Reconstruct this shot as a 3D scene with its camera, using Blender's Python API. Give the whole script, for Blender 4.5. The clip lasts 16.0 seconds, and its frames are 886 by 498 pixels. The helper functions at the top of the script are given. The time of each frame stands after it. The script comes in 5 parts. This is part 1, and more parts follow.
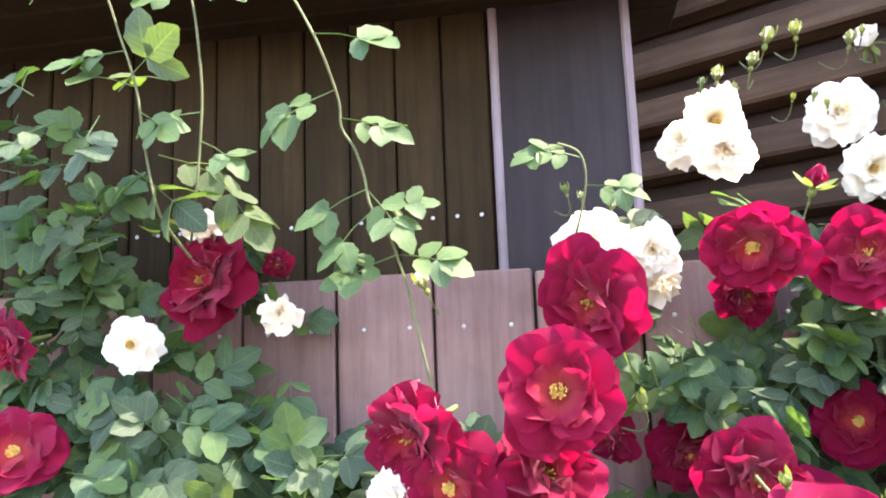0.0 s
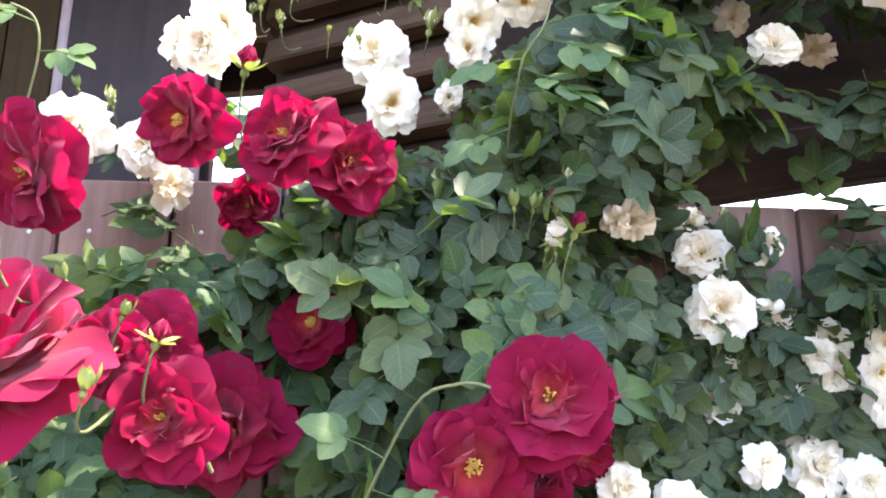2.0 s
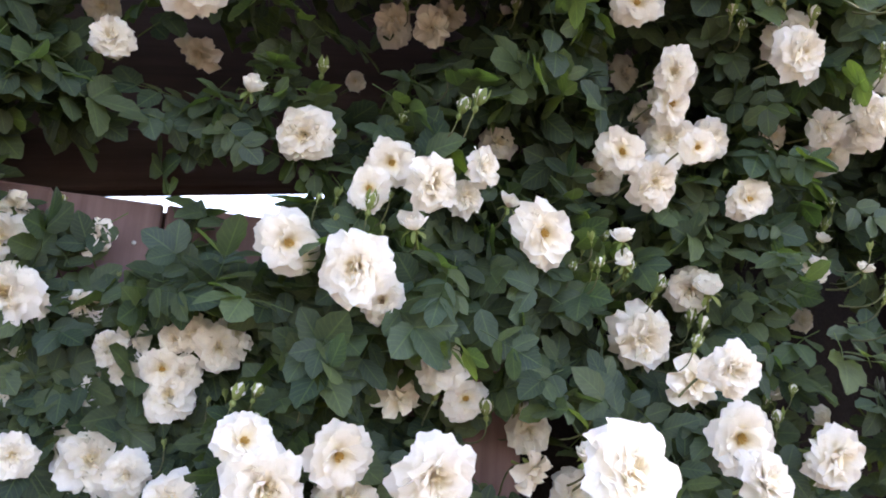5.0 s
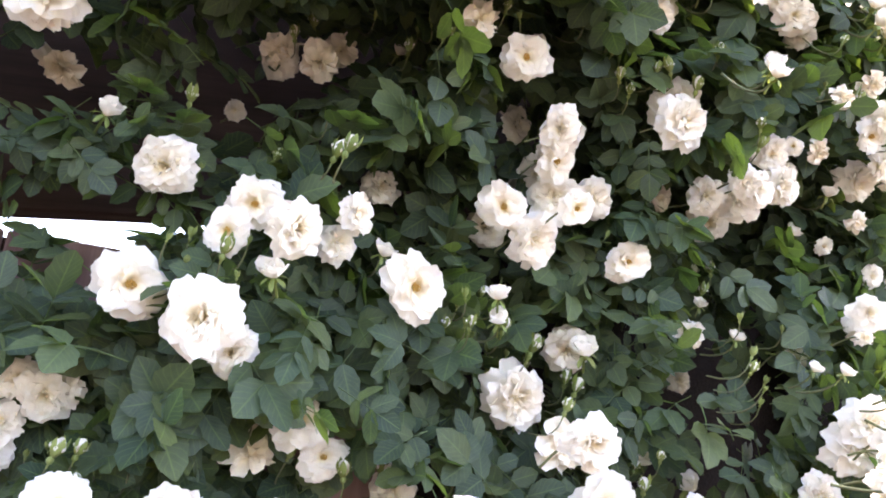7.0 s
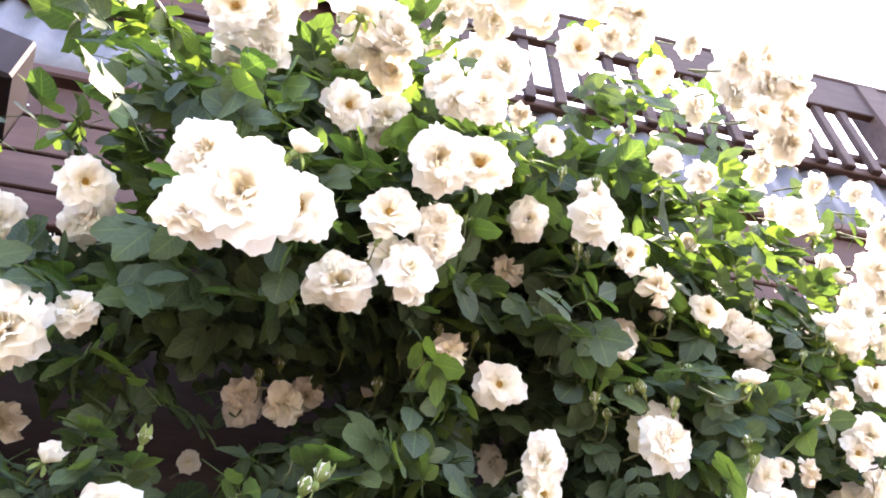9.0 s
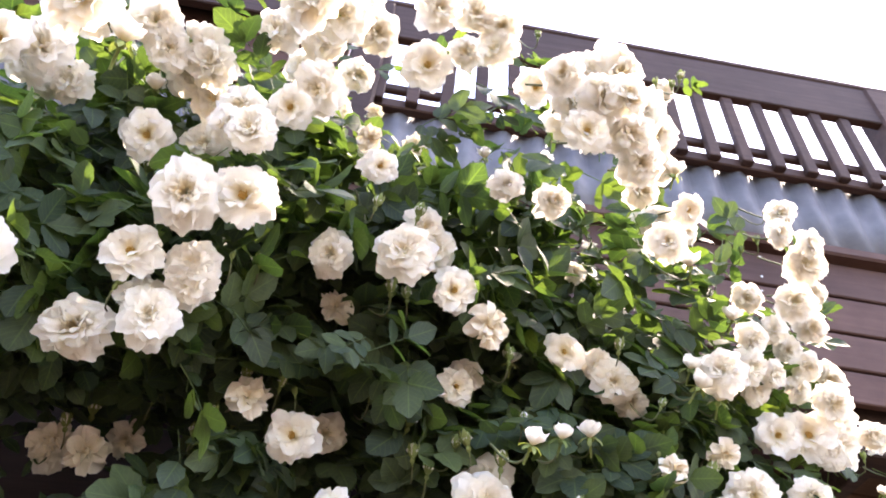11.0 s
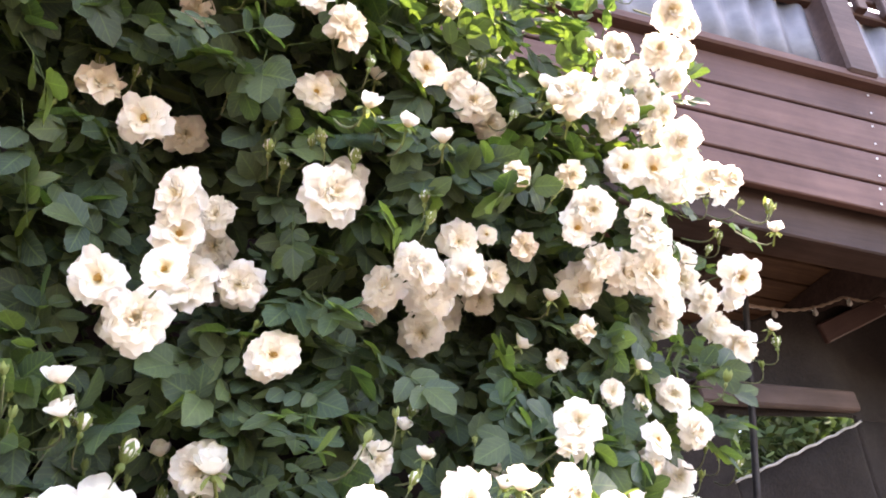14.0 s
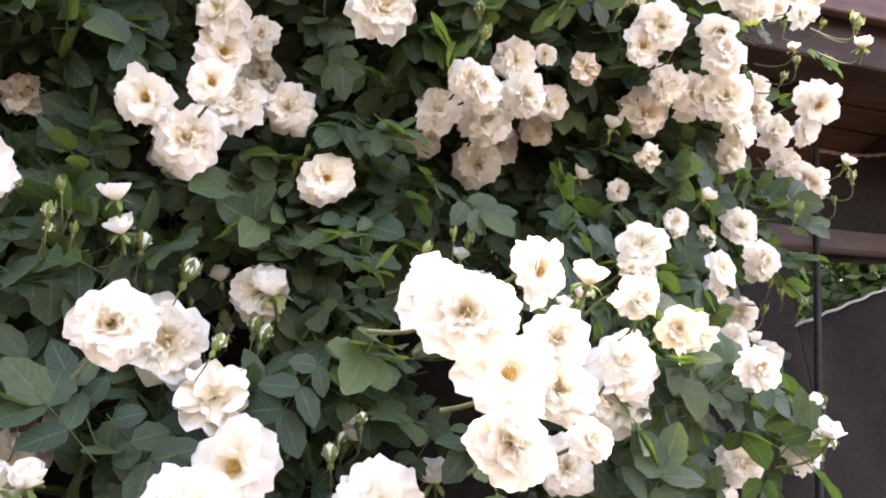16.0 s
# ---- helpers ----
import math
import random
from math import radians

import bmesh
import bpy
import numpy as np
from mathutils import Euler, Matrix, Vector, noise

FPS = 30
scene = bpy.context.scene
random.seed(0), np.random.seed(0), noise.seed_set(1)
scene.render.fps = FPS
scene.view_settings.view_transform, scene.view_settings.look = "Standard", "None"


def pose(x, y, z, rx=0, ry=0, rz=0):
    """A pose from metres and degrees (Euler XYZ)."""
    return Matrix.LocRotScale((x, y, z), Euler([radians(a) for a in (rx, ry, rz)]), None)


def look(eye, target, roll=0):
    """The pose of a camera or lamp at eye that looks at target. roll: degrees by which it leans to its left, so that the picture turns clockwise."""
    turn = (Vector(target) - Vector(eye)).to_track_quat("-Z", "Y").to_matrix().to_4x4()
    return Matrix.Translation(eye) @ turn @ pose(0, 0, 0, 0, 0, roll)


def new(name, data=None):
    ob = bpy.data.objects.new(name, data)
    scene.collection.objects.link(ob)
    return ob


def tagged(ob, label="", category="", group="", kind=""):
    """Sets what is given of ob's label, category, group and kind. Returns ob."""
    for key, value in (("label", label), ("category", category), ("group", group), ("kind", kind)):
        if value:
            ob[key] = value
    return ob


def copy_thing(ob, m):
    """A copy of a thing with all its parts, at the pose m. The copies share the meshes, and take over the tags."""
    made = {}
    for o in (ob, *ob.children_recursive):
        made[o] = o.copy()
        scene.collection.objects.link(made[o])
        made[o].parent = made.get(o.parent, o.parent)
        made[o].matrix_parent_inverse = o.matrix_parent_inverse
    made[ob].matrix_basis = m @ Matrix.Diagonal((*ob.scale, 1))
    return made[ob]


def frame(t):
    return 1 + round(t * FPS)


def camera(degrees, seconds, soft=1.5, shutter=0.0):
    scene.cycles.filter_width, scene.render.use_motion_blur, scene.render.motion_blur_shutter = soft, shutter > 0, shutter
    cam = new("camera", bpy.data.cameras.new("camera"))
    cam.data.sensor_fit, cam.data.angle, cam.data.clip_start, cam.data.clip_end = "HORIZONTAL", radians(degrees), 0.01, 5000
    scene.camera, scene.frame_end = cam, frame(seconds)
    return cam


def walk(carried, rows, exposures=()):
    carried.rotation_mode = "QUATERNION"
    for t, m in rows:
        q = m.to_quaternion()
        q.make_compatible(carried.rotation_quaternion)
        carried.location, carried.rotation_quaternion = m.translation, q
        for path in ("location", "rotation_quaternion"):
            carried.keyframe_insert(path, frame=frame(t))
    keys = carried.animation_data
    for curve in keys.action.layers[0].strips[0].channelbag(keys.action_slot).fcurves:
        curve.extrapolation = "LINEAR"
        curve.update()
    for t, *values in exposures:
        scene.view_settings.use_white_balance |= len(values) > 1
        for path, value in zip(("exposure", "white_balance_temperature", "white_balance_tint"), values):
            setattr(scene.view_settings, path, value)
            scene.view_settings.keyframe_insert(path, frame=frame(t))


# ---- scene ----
cam = camera(62.0, 16.0, soft=1.9)
PATH = [
    (0, (0.109, -0.126, 1.561), (-0.196, 1.826, 1.870), -2.1),
    (0.5, (0.211, -0.091, 1.532), (0.083, 1.888, 1.788), -1.4),
    (1, (0.331, -0.060, 1.334), (0.226, 1.846, 1.932), -0.8),
    (1.5, (0.427, -0.077, 1.428), (0.450, 1.887, 1.804), 0.3),
    (2, (0.528, -0.057, 1.376), (0.661, 1.889, 1.819), 0.5),
    (2.5, (0.672, -0.052, 1.358), (0.951, 1.875, 1.813), 1.6),
    (3, (0.816, -0.054, 1.299), (1.237, 1.819, 1.861), 1.5),
    (3.5, (0.961, -0.097, 1.305), (1.369, 1.778, 1.870), 2.2),
    (4, (1.044, -0.150, 1.358), (1.547, 1.724, 1.845), 2.5),
    (4.5, (1.122, -0.182, 1.369), (1.679, 1.683, 1.830), 2.8),
    (4.7, (1.137, -0.190, 1.376), (1.732, 1.665, 1.828), 2.8),
    (7, (1.222, -0.178, 1.435), (2.068, 1.553, 1.970), 4.8),
    (7.5, (1.228, -0.155, 1.436), (2.020, 1.515, 2.200), 5.0),
    (8, (1.174, -0.135, 1.422), (1.993, 1.435, 2.349), 4.4),
    (8.2, (1.169, -0.096, 1.398), (2.000, 1.376, 2.468), 3.0),
    (10.3, (1.456, -0.134, 1.447), (1.888, 1.096, 2.963), 5.6),
    (10.5, (1.488, -0.188, 1.472), (1.920, 1.085, 2.953), 7.3),
    (11, (1.590, -0.226, 1.496), (2.068, 1.089, 2.924), 5.7),
    (11.5, (1.647, -0.237, 1.476), (2.221, 1.103, 2.845), 3.7),
    (12, (1.675, -0.208, 1.430), (2.312, 1.102, 2.801), 1.0),
    (12.5, (1.698, -0.225, 1.406), (2.399, 1.124, 2.706), 1.5),
    (13, (1.726, -0.222, 1.390), (2.474, 1.163, 2.624), 2.4),
    (13.5, (1.735, -0.201, 1.371), (2.495, 1.238, 2.533), 3.1),
    (14, (1.739, -0.180, 1.332), (2.513, 1.278, 2.461), 3.1),
    (14.5, (1.760, -0.175, 1.318), (2.511, 1.328, 2.403), 3.7),
    (15, (1.749, -0.163, 1.336), (2.542, 1.380, 2.332), 2.9),
    (15.5, (1.761, -0.148, 1.335), (2.550, 1.457, 2.231), 2.5),
    (16, (1.763, -0.117, 1.288), (2.514, 1.539, 2.122), 4.1),
]
EXPOSURES = [(0.0, 3.9, 7300, 21), (1.2, 3.7, 7200, 21), (2.0, 3.88, 7300, 21), (2.5, 3.95, 7300, 21), (3.5, 3.57, 7500, 24), (4.7, 3.2, 7500, 25), (7.0, 3.65, 7500, 26), (8.2, 4.08, 7500, 26),
             (10.3, 3.58, 7500, 26), (11.0, 3.33, 7500, 26), (11.5, 3.33, 7500, 26), (13.2, 3.93, 7900, 28), (14.5, 3.86, 7900, 28), (16.0, 3.52, 7900, 29)]
walk(cam, [(t, look(eye, target, roll)) for t, eye, target, roll in PATH], EXPOSURES)

# ---- light ----
SUN_AZIMUTH, SUN_ELEVATION = 95.0, 60.0   # degrees from +y towards +x, and above the horizon
world = bpy.data.worlds.new("sky")
scene.world = world
world.use_nodes = True
wn = world.node_tree.nodes
sky = wn.new("ShaderNodeTexSky")
sky.sky_type, sky.sun_disc = "NISHITA", False
sky.sun_elevation, sky.sun_rotation = radians(SUN_ELEVATION), radians(SUN_AZIMUTH)
wn["Background"].inputs["Strength"].default_value = 0.15
world.node_tree.links.new(sky.outputs["Color"], wn["Background"].inputs["Color"])
sun_data = bpy.data.lights.new("sun", "SUN")
sun_data.energy, sun_data.angle, sun_data.color = 2.0, radians(0.6), (1.0, 0.95, 0.86)
sun = new("sun", sun_data)
az, el = radians(SUN_AZIMUTH), radians(SUN_ELEVATION)
SUN_WAY = Vector((math.sin(az) * math.cos(el), math.cos(az) * math.cos(el), math.sin(el)))
sun.matrix_world = look(SUN_WAY * 20, (0, 0, 0))

# ---- materials ----
def material(name):
    m = bpy.data.materials.new(name)
    m.use_nodes = True
    t = m.node_tree
    return m, t, t.nodes["Principled BSDF"]


def add(t, kind, **inputs):
    n = t.nodes.new(kind)
    for k, v in inputs.items():
        n.inputs[k.replace("_", " ")].default_value = v
    return n


def ramp(t, factor, *stops):
    r = t.nodes.new("ShaderNodeValToRGB")
    e = r.color_ramp.elements
    while len(e) < len(stops):
        e.new(0.5)
    for el_, (p, col) in zip(e, stops):
        el_.position, el_.color = p, (*col, 1)
    t.links.new(factor, r.inputs["Fac"])
    return r.outputs["Color"]


def mixed(t, kind, factor, a, b):
    n = t.nodes.new("ShaderNodeMix")
    n.data_type, n.blend_type = "RGBA", kind
    for sock, v in (("Factor", factor), ("A", a), ("B", b)):
        i = [s for s in n.inputs if s.name == sock and s.enabled][0]
        if isinstance(v, (int, float)):
            i.default_value = v
        elif isinstance(v, tuple):
            i.default_value = (*v, 1)
        else:
            t.links.new(v, i)
    return [s for s in n.outputs if s.enabled][0]


def timber(name, dark, light, rough=0.75, along="Z", grain=60.0):
    """Painted or stained board: long grain, blotches, a tone for each board."""
    m, t, p = material(name)
    co = t.nodes.new("ShaderNodeTexCoord")
    mp = t.nodes.new("ShaderNodeMapping")
    s = {"X": (0.06, 1, 1), "Y": (1, 0.06, 1), "Z": (1, 1, 0.06)}[along]
    mp.inputs["Scale"].default_value = s
    ob = t.nodes.new("ShaderNodeObjectInfo")
    shift = t.nodes.new("ShaderNodeVectorMath")
    shift.operation = "ADD"
    t.links.new(co.outputs["Object"], shift.inputs[0])
    sc = t.nodes.new("ShaderNodeVectorMath")
    sc.operation = "SCALE"
    sc.inputs["Scale"].default_value = 37.0
    cv = t.nodes.new("ShaderNodeCombineXYZ")
    t.links.new(ob.outputs["Random"], cv.inputs["X"])
    t.links.new(ob.outputs["Random"], cv.inputs["Z"])
    t.links.new(cv.outputs[0], sc.inputs[0])
    t.links.new(sc.outputs[0], shift.inputs[1])
    t.links.new(shift.outputs[0], mp.inputs["Vector"])
    fine = add(t, "ShaderNodeTexNoise", Scale=grain, Detail=8.0, Roughness=0.65)
    t.links.new(mp.outputs[0], fine.inputs["Vector"])
    blot = add(t, "ShaderNodeTexNoise", Scale=5.0, Detail=5.0, Roughness=0.6)
    t.links.new(shift.outputs[0], blot.inputs["Vector"])
    base = ramp(t, fine.outputs["Fac"], (0.3, dark), (0.72, light))
    stain = ramp(t, blot.outputs["Fac"], (0.32, (0.6, 0.56, 0.54)), (0.6, (1, 1, 1)))
    c = mixed(t, "MULTIPLY", 0.8, base, stain)
    tone = ramp(t, ob.outputs["Random"], (0.0, (0.8, 0.8, 0.82)), (1.0, (1.12, 1.08, 1.05)))
    c = mixed(t, "MULTIPLY", 1.0, c, tone)
    t.links.new(c, p.inputs["Base Color"])
    p.inputs["Roughness"].default_value = rough
    p.inputs["Specular IOR Level"].default_value = 0.15
    bump = add(t, "ShaderNodeBump", Strength=0.35, Distance=0.002)
    t.links.new(fine.outputs["Fac"], bump.inputs["Height"])
    t.links.new(bump.outputs[0], p.inputs["Normal"])
    return m


def plain(name, a, b, rough=0.6, metal=0.0, scale=30.0, bump_=0.2):
    m, t, p = material(name)
    co = t.nodes.new("ShaderNodeTexCoord")
    n1 = add(t, "ShaderNodeTexNoise", Scale=scale, Detail=7.0, Roughness=0.6)
    n2 = add(t, "ShaderNodeTexNoise", Scale=scale / 9, Detail=3.0)
    for n in (n1, n2):
        t.links.new(co.outputs["Object"], n.inputs["Vector"])
    c = ramp(t, n1.outputs["Fac"], (0.3, a), (0.7, b))
    c = mixed(t, "MULTIPLY", 0.7, c, ramp(t, n2.outputs["Fac"], (0.35, (0.65, 0.65, 0.65)), (0.65, (1, 1, 1))))
    t.links.new(c, p.inputs["Base Color"])
    p.inputs["Roughness"].default_value, p.inputs["Metallic"].default_value = rough, metal
    bump = add(t, "ShaderNodeBump", Strength=bump_, Distance=0.003)
    t.links.new(n1.outputs["Fac"], bump.inputs["Height"])
    t.links.new(bump.outputs[0], p.inputs["Normal"])
    return m


def petal_material(name, heart, body, rim, through_, share=0.35, rough=0.55, gloss=0.25):
    """Thin petals: colour from the flower's heart outwards, fine veins, light passing through."""
    m, t, p = material(name)
    co = t.nodes.new("ShaderNodeTexCoord")
    ln = t.nodes.new("ShaderNodeVectorMath")
    ln.operation = "LENGTH"
    t.links.new(co.outputs["Object"], ln.inputs[0])
    c = ramp(t, ln.outputs["Value"], (0.06, heart), (0.26, body), (0.55, rim))
    ob = t.nodes.new("ShaderNodeObjectInfo")
    c = mixed(t, "MULTIPLY", 1.0, c, ramp(t, ob.outputs["Random"], (0.0, (0.95, 0.94, 0.92)), (1.0, (1, 1, 1))))
    ve = add(t, "ShaderNodeTexNoise", Scale=14.0, Detail=6.0, Roughness=0.7)
    t.links.new(co.outputs["Object"], ve.inputs["Vector"])
    c = mixed(t, "MULTIPLY", 0.5, c, ramp(t, ve.outputs["Fac"], (0.3, (0.9, 0.89, 0.88)), (0.6, (1, 1, 1))))
    t.links.new(c, p.inputs["Base Color"])
    p.inputs["Roughness"].default_value = rough
    p.inputs["Specular IOR Level"].default_value = gloss
    bump = add(t, "ShaderNodeBump", Strength=0.12, Distance=0.01)
    t.links.new(ve.outputs["Fac"], bump.inputs["Height"])
    t.links.new(bump.outputs[0], p.inputs["Normal"])
    tr = t.nodes.new("ShaderNodeBsdfTranslucent")
    t.links.new(mixed(t, "MULTIPLY", 1.0, c, through_), tr.inputs["Color"])
    mx = t.nodes.new("ShaderNodeMixShader")
    mx.inputs["Fac"].default_value = share
    t.links.new(p.outputs[0], mx.inputs[1])
    t.links.new(tr.outputs[0], mx.inputs[2])
    t.links.new(mx.outputs[0], t.nodes["Material Output"].inputs["Surface"])
    return m


def leaf_material(name, tones, through_, share=0.3, island=True, veins=None):
    m, t, p = material(name)
    if island:
        rnd = t.nodes.new("ShaderNodeNewGeometry").outputs["Random Per Island"]
    else:
        rnd = t.nodes.new("ShaderNodeObjectInfo").outputs["Random"]
    c = ramp(t, rnd, *[(i / (len(tones) - 1), k) for i, k in enumerate(tones)])
    co = t.nodes.new("ShaderNodeTexCoord")
    n1 = add(t, "ShaderNodeTexNoise", Scale=90.0, Detail=5.0)
    t.links.new(co.outputs["Object"], n1.inputs["Vector"])
    c = mixed(t, "MULTIPLY", 0.6, c, ramp(t, n1.outputs["Fac"], (0.3, (0.7, 0.75, 0.7)), (0.7, (1.1, 1.1, 1.05))))
    # midrib and side veins along the blade coordinates
    uv = t.nodes.new("ShaderNodeUVMap")
    uv.uv_map = "blade"
    sp = t.nodes.new("ShaderNodeSeparateXYZ")
    t.links.new(uv.outputs[0], sp.inputs[0])

    def calc(op, a, b=0.0):
        n = t.nodes.new("ShaderNodeMath")
        n.operation = op
        for i, v in ((0, a), (1, b)):
            if isinstance(v, (int, float)):
                n.inputs[i].default_value = v
            else:
                t.links.new(v, n.inputs[i])
        return n.outputs[0]

    off = calc("ABSOLUTE", sp.outputs["X"])
    rib = calc("LESS_THAN", off, 0.055)
    wave = calc("SINE", calc("MULTIPLY", calc("SUBTRACT", sp.outputs["Y"], calc("MULTIPLY", off, 0.3)), 44.0))
    side = calc("MULTIPLY", calc("GREATER_THAN", wave, 0.86), calc("GREATER_THAN", sp.outputs["Y"], 0.02))
    vein = calc("MAXIMUM", rib, calc("MULTIPLY", side, 0.5))
    if veins:
        c = mixed(t, "MIX", calc("MULTIPLY", vein, 0.4), c, veins)
    t.links.new(c, p.inputs["Base Color"])
    p.inputs["Roughness"].default_value = 0.55
    p.inputs["Specular IOR Level"].default_value = 0.2
    bump = add(t, "ShaderNodeBump", Strength=0.4, Distance=0.002)
    t.links.new(calc("SUBTRACT", n1.outputs["Fac"], calc("MULTIPLY", vein, 0.5)) if veins else n1.outputs["Fac"], bump.inputs["Height"])
    t.links.new(bump.outputs[0], p.inputs["Normal"])
    tr = t.nodes.new("ShaderNodeBsdfTranslucent")
    t.links.new(mixed(t, "MULTIPLY", 1.0, c, through_), tr.inputs["Color"])
    mx = t.nodes.new("ShaderNodeMixShader")
    mx.inputs["Fac"].default_value = share
    t.links.new(p.outputs[0], mx.inputs[1])
    t.links.new(tr.outputs[0], mx.inputs[2])
    t.links.new(mx.outputs[0], t.nodes["Material Output"].inputs["Surface"])
    return m


M_FENCE = timber("fence_paint", (0.15, 0.09, 0.083), (0.235, 0.15, 0.135), 0.7, "Z", 55)
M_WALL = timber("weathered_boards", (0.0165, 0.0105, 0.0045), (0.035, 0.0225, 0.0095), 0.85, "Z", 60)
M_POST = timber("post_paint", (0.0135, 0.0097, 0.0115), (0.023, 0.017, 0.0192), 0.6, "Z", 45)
M_TRIM = timber("trim_paint", (0.17, 0.14, 0.16), (0.25, 0.21, 0.23), 0.55, "Z", 45)
M_DECK = timber("deck_siding_paint", (0.07, 0.039, 0.033), (0.105, 0.06, 0.05), 0.7, "X", 50)
M_RAIL = timber("railing_stain", (0.036, 0.021, 0.018), (0.066, 0.04, 0.034), 0.65, "X", 60)
M_BEAM = timber("dark_beam", (0.03, 0.02, 0.018), (0.07, 0.045, 0.035), 0.8, "X", 50)
M_UNDER = timber("underside_planks", (0.055, 0.032, 0.02), (0.11, 0.066, 0.04), 0.8, "X", 50)
M_GREYWOOD = timber("grey_weathered_boards", (0.013, 0.0115, 0.011), (0.03, 0.026, 0.024), 0.85, "X", 40)
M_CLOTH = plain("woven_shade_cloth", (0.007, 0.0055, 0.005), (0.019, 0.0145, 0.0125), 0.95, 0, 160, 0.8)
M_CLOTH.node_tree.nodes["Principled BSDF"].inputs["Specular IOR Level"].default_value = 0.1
M_HEM = plain("pale_stitching", (0.12, 0.11, 0.1), (0.3, 0.28, 0.25), 0.8, 0, 300)
M_DROP = plain("clear_drop", (0.25, 0.25, 0.24), (0.4, 0.4, 0.38), 0.15, 0, 50)
M_NAIL = plain("galvanised_nail", (0.35, 0.35, 0.34), (0.55, 0.55, 0.52), 0.5, 0.8, 300)
M_STEEL = plain("galvanised_sheet", (0.095, 0.095, 0.108), (0.145, 0.145, 0.16), 0.6, 0.3, 18)
M_SOIL = plain("garden_soil", (0.05, 0.035, 0.025), (0.12, 0.09, 0.06), 0.95, 0, 12, 0.8)
M_ROPE = plain("twisted_wire", (0.09, 0.06, 0.04), (0.2, 0.14, 0.09), 0.7, 0, 200)
M_CANE = plain("green_cane", (0.1, 0.11, 0.04), (0.22, 0.2, 0.08), 0.5, 0, 60)
M_WOOD = plain("old_cane_bark", (0.1, 0.065, 0.04), (0.2, 0.14, 0.09), 0.8, 0, 60)
M_STEM = plain("young_stem", (0.06, 0.085, 0.03), (0.12, 0.12, 0.05), 0.8, 0, 90)
M_WHITE = petal_material("white_petal", (0.92, 0.82, 0.57), (0.92, 0.885, 0.815), (0.925, 0.905, 0.865), (1.0, 0.985, 0.93), 0.6)
M_FADED = petal_material("faded_petal", (0.8, 0.7, 0.5), (0.85, 0.79, 0.67), (0.87, 0.83, 0.76), (1.0, 0.93, 0.78), 0.35)
M_RED = petal_material("red_petal", (0.4, 0.045, 0.04), (0.165, 0.0025, 0.021), (0.17, 0.003, 0.03), (2.4, 1.0, 2.3), 0.36, 0.85, 0.08)
for key, v in (("Sheen Weight", 0.3), ("Sheen Roughness", 0.5), ("Sheen Tint", (1.0, 0.45, 0.6, 1.0))):
    M_RED.node_tree.nodes["Principled BSDF"].inputs[key].default_value = v
M_GOLD = plain("gold_stamens", (0.5, 0.27, 0.05), (0.7, 0.45, 0.12), 0.7, 0, 90)
M_SEPAL = leaf_material("sepal", [(0.13, 0.18, 0.06), (0.23, 0.27, 0.1)], (1.5, 1.5, 0.7), 0.3, False)
VEIN = (0.1, 0.15, 0.06)
M_LEAF = leaf_material("rose_leaf", [(0.024, 0.043, 0.031), (0.041, 0.062, 0.042), (0.059, 0.081, 0.043), (0.036, 0.054, 0.042), (0.066, 0.087, 0.041)], (3.1, 3.5, 0.8), 0.34, True, VEIN)
M_LEAF_ONE = leaf_material("rose_leaf_single", [(0.03, 0.052, 0.036), (0.049, 0.074, 0.047), (0.069, 0.095, 0.045)], (3.1, 3.5, 0.8), 0.34, False, VEIN)
M_LEAF_RED = leaf_material("red_rose_leaf", [(0.032, 0.064, 0.04), (0.047, 0.088, 0.045), (0.074, 0.12, 0.045), (0.038, 0.072, 0.044)], (2.2, 2.6, 0.7), 0.34, True, VEIN)
M_TREE = leaf_material("far_leaves", [(0.018, 0.033, 0.012), (0.035, 0.058, 0.02), (0.075, 0.1, 0.04)], (1.5, 1.6, 0.7), 0.3)


# ---- building helpers ----
def mesh_of(name, verts, faces, mat, smooth=False):
    me = bpy.data.meshes.new(name)
    me.from_pydata([tuple(v) for v in verts], [], [tuple(q) for q in faces])
    me.materials.append(mat)
    if smooth:
        me.shade_smooth()
    me.update()
    return me


def thing(name, place, label, category, group="", kind=""):
    ob = new(name)
    ob.location = place
    return tagged(ob, label, category, group, kind)


def part(name, data, parent, place=(0, 0, 0), turn=(0, 0, 0), label="", scale=None):
    """Links a mesh under a thing or a part, at a place given in the parent's space."""
    ob = new(name, data)
    ob.parent = parent
    ob.location, ob.rotation_euler = place, turn
    if scale is not None:
        ob.scale = scale
    return tagged(ob, label) if label else ob


def board(name, sx, sy, sz, mat, edge=0.004):
    """A sawn board of that size, centred, with broken edges."""
    bm = bmesh.new()
    bmesh.ops.create_cube(bm, size=1.0)
    bmesh.ops.scale(bm, vec=(sx, sy, sz), verts=bm.verts)
    bmesh.ops.bevel(bm, geom=bm.edges[:], offset=min(edge, sx / 4, sy / 4, sz / 4), segments=1, affect="EDGES")
    me = bpy.data.meshes.new(name)
    bm.to_mesh(me)
    bm.free()
    me.materials.append(mat)
    return me


